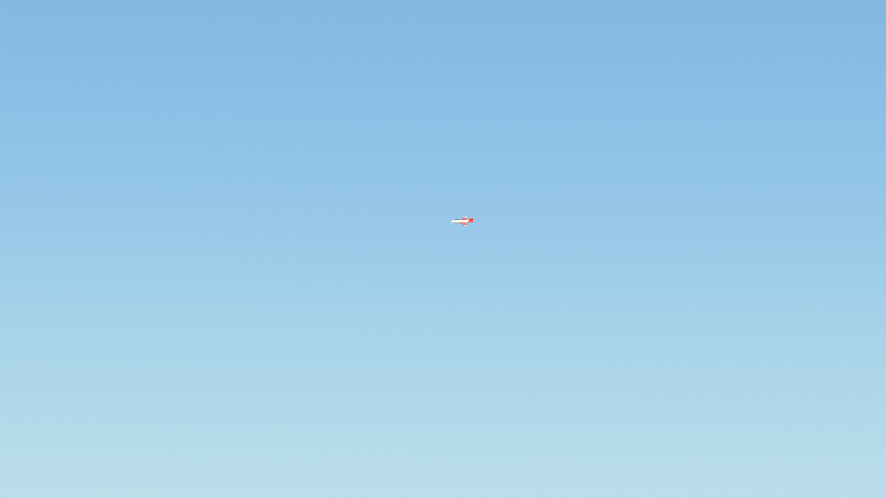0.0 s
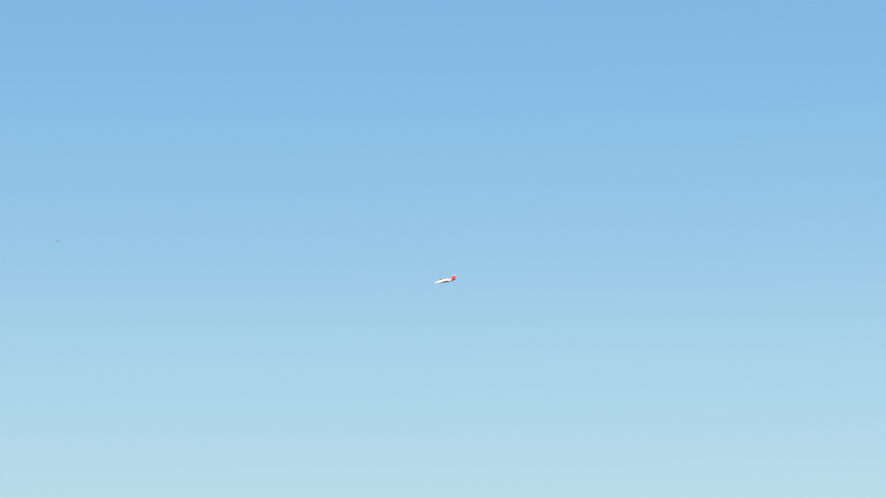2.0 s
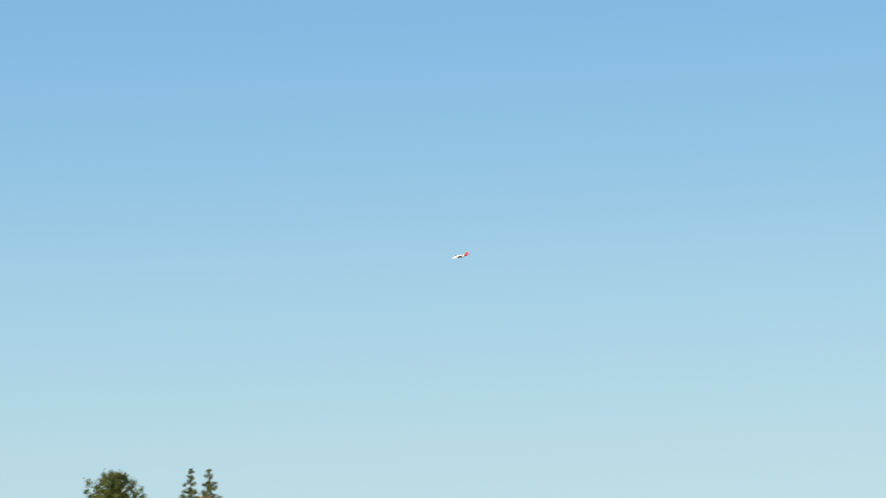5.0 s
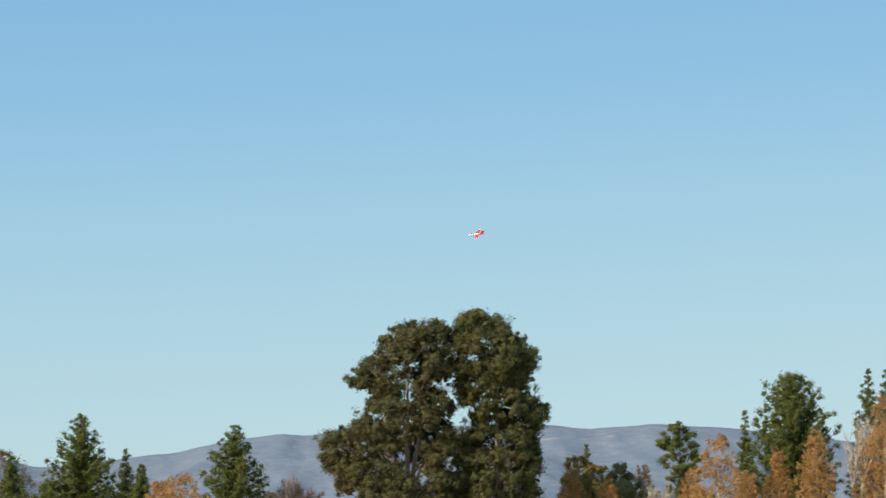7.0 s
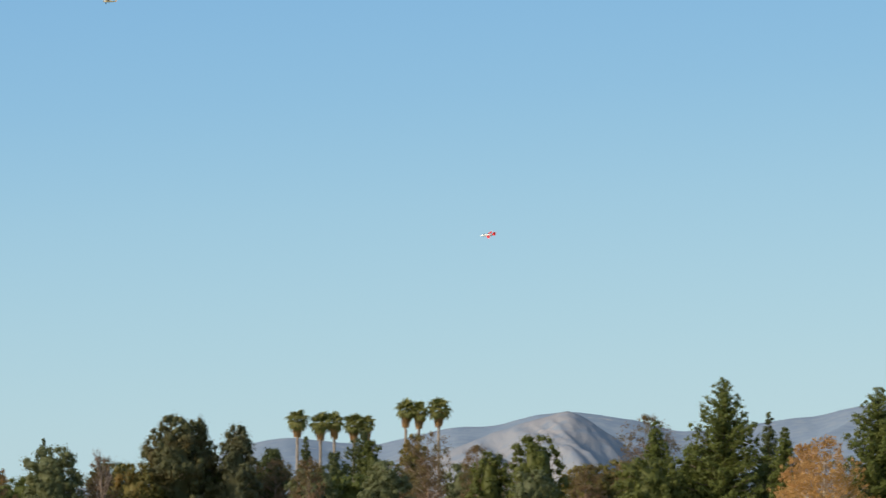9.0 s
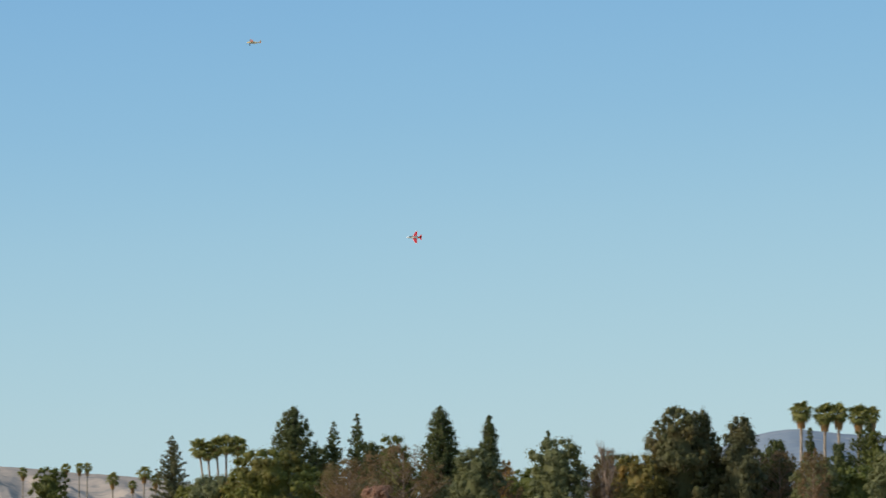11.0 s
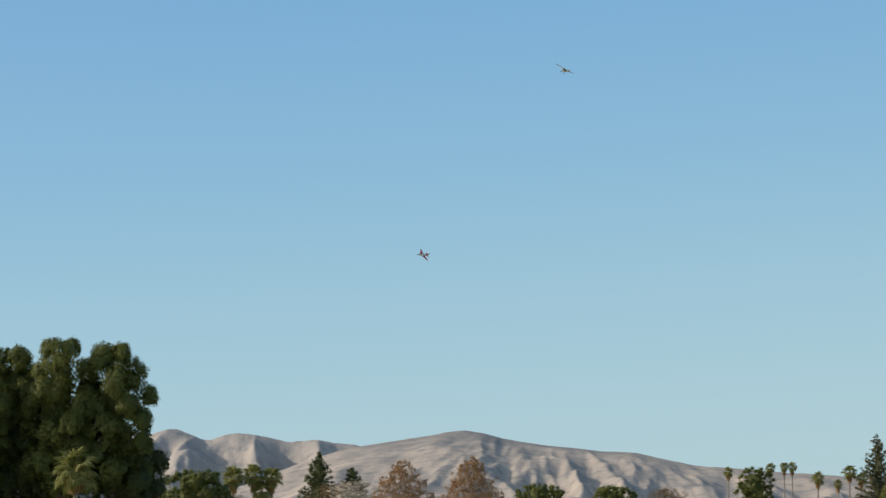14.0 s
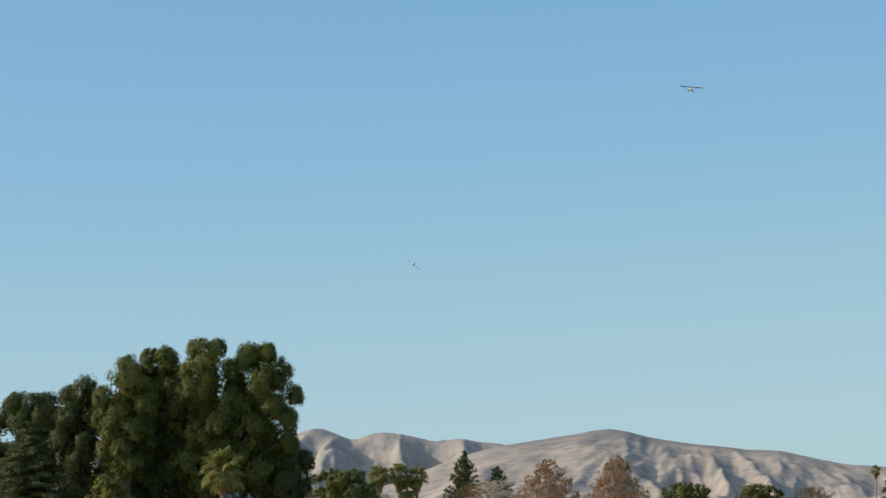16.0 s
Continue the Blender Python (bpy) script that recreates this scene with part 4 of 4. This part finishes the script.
# ---- aircraft ----
def build_jet():
    """Model jet, nose along +x."""
    ob = thing("model_jet", (0, 0, 0), "white and red radio-controlled model jet in flight", "model aircraft")
    s = Shape()
    s.rings([(0.98, -0.02, 0.004, 0.004), (0.90, -0.015, 0.040, 0.040), (0.70, 0.0, 0.085, 0.095), (0.42, 0.02, 0.120, 0.140), (0.10, 0.02, 0.150, 0.152),
             (-0.25, 0.01, 0.148, 0.140), (-0.55, 0.01, 0.118, 0.116)], 18)
    part("fuselage", s.mesh("fuselage", WHITE), ob, "white fuselage")
    s = Shape()
    s.rings([(-0.55, 0.01, 0.119, 0.117), (-0.74, 0.02, 0.088, 0.090), (-0.90, 0.02, 0.060, 0.062)], 18)
    part("rear_fuselage", s.mesh("rear_fuselage", RED), ob, "red tail section")
    s = Shape()
    s.rings([(-0.90, 0.02, 0.050, 0.052), (-0.96, 0.02, 0.046, 0.048)], 14)
    part("exhaust", s.mesh("exhaust", METAL), ob, "metal exhaust pipe")
    s = Shape()
    s.rings([(0.66, 0.085, 0.012, 0.010), (0.55, 0.115, 0.052, 0.058), (0.38, 0.140, 0.066, 0.078), (0.18, 0.145, 0.054, 0.052), (0.05, 0.145, 0.016, 0.016)], 12)
    part("canopy", s.mesh("canopy", GLASS), ob, "dark tinted canopy")
    s = Shape()
    s.rings([(0.40, -0.115, 0.02, 0.006), (0.10, -0.127, 0.10, 0.022), (-0.40, -0.112, 0.085, 0.016), (-0.62, -0.068, 0.02, 0.006)], 12)
    part("belly_panel", s.mesh("belly_panel", DARK), ob, "dark belly panel")
    s = Shape()
    s.rings([(0.985, -0.018, 0.003, 0.003), (0.90, -0.012, 0.037, 0.036), (0.82, -0.006, 0.054, 0.055)], 16)
    part("nose_cone", s.mesh("nose_cone", DARK), ob, "dark nose cone")
    s = Shape()
    s.rings([(0.82, 0.040, 0.030, 0.012), (0.70, 0.068, 0.045, 0.016), (0.62, 0.085, 0.045, 0.016)], 10)
    part("antiglare_panel", s.mesh("antiglare_panel", DARK), ob, "matt dark panel before the canopy")
    s = Shape()
    s.rings([(0.10, 0.156, 0.03, 0.012), (-0.05, 0.153, 0.055, 0.020), (-0.30, 0.135, 0.055, 0.020), (-0.60, 0.100, 0.035, 0.018), (-0.80, 0.076, 0.02, 0.010)], 10)
    part("spine_panel", s.mesh("spine_panel", DARK), ob, "dark panel along the spine")
    for side in (1, -1):
        s = Shape()
        s.blade((-0.155, side * 0.83, 0.01), (-0.20, side * 0.92, 0.015), 0.245, 0.19, 0.10, (0, 0, 1))
        part("wing_tip", s.mesh("wing_tip", WHITE, False), ob, "white wing tip")
        s = Shape()
        s.rings([(0.28, 0.02, 0.012, 0.05), (0.20, 0.02, 0.035, 0.07), (-0.20, 0.01, 0.022, 0.05)], 10)
        s.v = [(x, y + side * 0.125, z) for x, y, z in s.v]
        part("air_intake", s.mesh("air_intake", WHITE), ob)
        s = Shape()
        s.blade((0.22, side * 0.10, -0.02), (-0.16, side * 0.84, 0.01), 0.56, 0.24, 0.10, (0, 0, 1))
        me = s.mesh("wing", [RED, DARK], False)
        # the underside faces are painted dark to stand in for shade
        for p in me.polygons:
            p.material_index = 1 if p.index in (4, 5, 6) else 0
        part("wing", me, ob, "red swept wing")
        s = Shape()
        s.blade((-0.62, side * 0.05, 0.03), (-0.84, side * 0.36, 0.04), 0.28, 0.14, 0.08, (0, 0, 1))
        part("tailplane", s.mesh("tailplane", RED, False), ob)
    s = Shape()
    s.blade((-0.46, 0, 0.09), (-0.78, 0, 0.33), 0.46, 0.22, 0.08, (0, 1, 0))
    part("fin", s.mesh("fin", RED, False), ob, "red tail fin")
    s = Shape()
    s.blade((-0.78, 0, 0.33), (-0.87, 0, 0.39), 0.22, 0.14, 0.08, (0, 1, 0))
    part("fin_tip", s.mesh("fin_tip", WHITE, False), ob, "white fin tip")
    return ob


def build_high_wing(name, label, span, body, wing, under):
    """Model of a high-winged light aeroplane with fixed wheels, nose along +x."""
    k = span / 2.4
    ob = thing(name, (0, 0, 0), label, "model aircraft")

    def scaled(s):
        s.v = [tuple(Vector(q) * k) for q in s.v]
        return s

    s = Shape()
    s.rings([(0.50, 0.0, 0.075, 0.075), (0.36, 0.0, 0.10, 0.11), (0.18, 0.02, 0.115, 0.15), (-0.20, 0.02, 0.11, 0.15), (-0.55, 0.0, 0.065, 0.085), (-1.00, 0.02, 0.018, 0.035)], 12)
    part("fuselage", scaled(s).mesh("fuselage", body), ob)
    s = Shape()
    s.rings([(0.57, 0.0, 0.03, 0.03), (0.55, 0.0, 0.07, 0.07), (0.50, 0.0, 0.078, 0.078)], 12)
    part("cowling", scaled(s).mesh("cowling", body), ob)
    s = Shape()
    s.rings([(0.33, 0.13, 0.08, 0.02), (0.22, 0.16, 0.10, 0.045), (-0.10, 0.16, 0.09, 0.03)], 10)
    part("windscreen", scaled(s).mesh("windscreen", GLASS), ob, "dark windscreen")
    for side in (1, -1):
        s = Shape()
        s.blade((0.24, 0, 0.185), (0.22, side * 1.2, 0.215), 0.40, 0.34, 0.13, (0, 0, 1))
        me = scaled(s).mesh("wing", [wing, under], False)
        # lower faces and edges take under; a dark one replaces the wing's shade
        for p in me.polygons:
            p.material_index = 0 if p.index in (1, 2, 3) else 1
        part("wing", me, ob)
        for x in (0.16, -0.02):
            s = Shape()
            s.tube([(0.08, side * 0.10, -0.11), (x, side * 0.62, 0.19)], [0.010, 0.010], 6)
            part("wing_strut", scaled(s).mesh("wing_strut", body), ob)
        s = Shape()
        s.tube([(0.22, side * 0.07, -0.10), (0.24, side * 0.21, -0.25)], [0.016, 0.012], 6)
        part("gear_leg", scaled(s).mesh("gear_leg", DARK), ob)
        s = Shape()
        s.tube([(0.24, side * 0.185, -0.26), (0.24, side * 0.20, -0.26), (0.24, side * 0.235, -0.26), (0.24, side * 0.25, -0.26)], [0.045, 0.068, 0.068, 0.045], 14)
        part("wheel", scaled(s).mesh("wheel", RUBBER), ob, "black rubber wheel")
        s = Shape()
        s.blade((-0.80, 0, 0.03), (-0.88, side * 0.40, 0.03), 0.24, 0.16, 0.06, (0, 0, 1))
        part("tailplane", scaled(s).mesh("tailplane", wing, False), ob)
    s = Shape()
    s.blade((-0.80, 0, 0.04), (-0.94, 0, 0.28), 0.26, 0.14, 0.06, (0, 1, 0))
    part("fin", scaled(s).mesh("fin", body, False), ob)
    s = Shape()
    s.blade((0.585, 0, 0), (0.585, 0.03, 0.21), 0.012, 0.010, 1.6, (0, 1, 0))
    s.blade((0.585, 0, 0), (0.585, -0.03, -0.21), 0.012, 0.010, 1.6, (0, 1, 0))
    part("propeller", scaled(s).mesh("propeller", DARK), ob, "dark two-bladed propeller")
    return ob


jet = build_jet()
cub = build_high_wing("model_aeroplane", "yellow radio-controlled high-wing model aeroplane in flight", 2.55, YELLOW, YELLOW, DARK)
tourer = build_high_wing("model_aeroplane", "cream and orange high-wing model aeroplane flying high", 2.0, CREAM, ORANGE, DARK)
speck = build_high_wing("model_aeroplane", "small pale grey model aeroplane far off in the sky", 1.6, GREY, GREY, GREY)


def flying(bearing, elevation, distance, turn, climb, bank):
    """A pose in the air. turn: 0 flies to the camera's left, 90 towards it, -90 away. bank: positive with the right wing down."""
    p = spot(bearing, distance * math.cos(radians(elevation)), 1.7 + distance * math.sin(radians(elevation)))
    return pose(p.x, p.y, p.z, bank, -climb, 180 + bearing + turn)


def motions():
    walk(jet, [
        (0.0, flying(-54.0, 10.60, 238, 0, -1, -34)), (0.5, flying(-49.8, 10.40, 242, 0, -4, -28)), (1.0, flying(-45.6, 10.15, 245, -2, -7, -12)),
        (1.5, flying(-41.4, 9.90, 249, -4, -8, -10)), (2.0, flying(-37.2, 9.70, 253, -6, -8, -10)), (2.5, flying(-33.1, 9.45, 258, -8, -8, -6)),
        (3.0, flying(-29.1, 9.20, 263, -10, -6, 8)), (3.2, flying(-27.5, 9.10, 265, -12, -6, 10)), (5.3, flying(-12.0, 7.97, 296, -25, -8, -12)),
        (5.5, flying(-10.65, 7.77, 299, -25, -8, -15)), (6.0, flying(-7.32, 7.34, 305, -24, -8, -34)), (6.5, flying(-4.0, 6.98, 310, -22, -6, -42)),
        (7.0, flying(-0.67, 6.60, 315, -20, -6, -42)), (7.5, flying(2.58, 6.23, 320, -20, -5, -34)), (8.0, flying(5.82, 5.93, 324, -20, -4, -30)),
        (8.5, flying(8.97, 5.80, 328, -18, -3, -32)), (9.0, flying(12.1, 5.84, 332, -16, -3, -36)), (9.2, flying(13.31, 5.82, 334, -15, -2, -34)),
        (11.3, flying(25.53, 5.61, 346, 2, 0, -64)), (11.5, flying(26.66, 5.58, 346, 4, 0, -62)), (12.0, flying(29.36, 5.53, 345, 8, 0, -56)),
        (12.5, flying(31.97, 5.44, 343, 16, 0, -54)), (13.0, flying(34.16, 5.35, 339, 26, 0, -53)), (13.5, flying(36.17, 5.35, 333, 36, 0, -52)),
        (14.0, flying(37.87, 5.27, 325, 48, 0, -51)), (14.5, flying(39.16, 5.19, 315, 60, 0, -50)), (15.0, flying(40.08, 5.14, 303, 72, 0, -46)),
        (15.5, flying(40.64, 5.15, 290, 82, 0, -42)), (16.0, flying(41.0, 5.07, 276, 88, 0, -38))])
    walk(cub, [
        (0.0, flying(41.0, 4.0, 420, 70, 0, 0)), (9.0, flying(36.5, 3.9, 232, 72, -2, -8)), (11.3, flying(33.86, 3.40, 184, 78, -4, -14)), (11.5, flying(33.55, 3.29, 180, 78, -4, -16)),
        (12.0, flying(32.47, 2.82, 169, 78, -4, -13)), (12.5, flying(31.14, 2.335, 158, 78, -1, -9)), (13.0, flying(29.73, 2.50, 148, 76, 2, -9)),
        (13.5, flying(27.98, 2.77, 138, 74, 2, -12)), (14.0, flying(25.8, 3.1, 128, 72, 2, -12)), (16.0, flying(14.0, 4.2, 95, 60, 2, -10))])
    walk(tourer, [
        (0.0, flying(-14.0, 12.4, 300, 0, 0, -8)), (8.5, flying(17.9, 10.62, 286, 0, 0, -14)), (9.0, flying(19.9, 10.52, 285, 0, 0, -14)), (9.2, flying(20.65, 10.48, 284, 0, 0, -14)), (11.3, flying(28.19, 9.45, 270, 4, 0, -16)),
        (12.0, flying(30.41, 9.37, 266, 12, 0, -18)), (12.5, flying(31.8, 9.31, 262, 20, 0, -22)), (13.0, flying(32.96, 9.29, 258, 32, 0, -26)),
        (13.5, flying(34.06, 9.15, 254, 46, 0, -30)), (14.0, flying(34.94, 9.00, 250, 62, 0, -30)), (14.5, flying(35.51, 8.82, 246, 80, 0, -26)),
        (15.0, flying(35.74, 8.76, 242, 90, 0, -18)), (15.5, flying(35.65, 8.65, 237, 96, 0, -10)), (16.0, flying(35.29, 8.57, 232, 100, 0, -5))])
    walk(speck, [
        (0.0, flying(-27.9, 10.7, 600, 180, 0, 5)), (2.6, flying(-29.6, 10.3, 600, 180, 0, 5)), (3.2, flying(-30.0, 10.2, 600, 180, 0, 5)), (16.0, flying(-39.0, 9.6, 600, 180, 0, 5))])


motions()
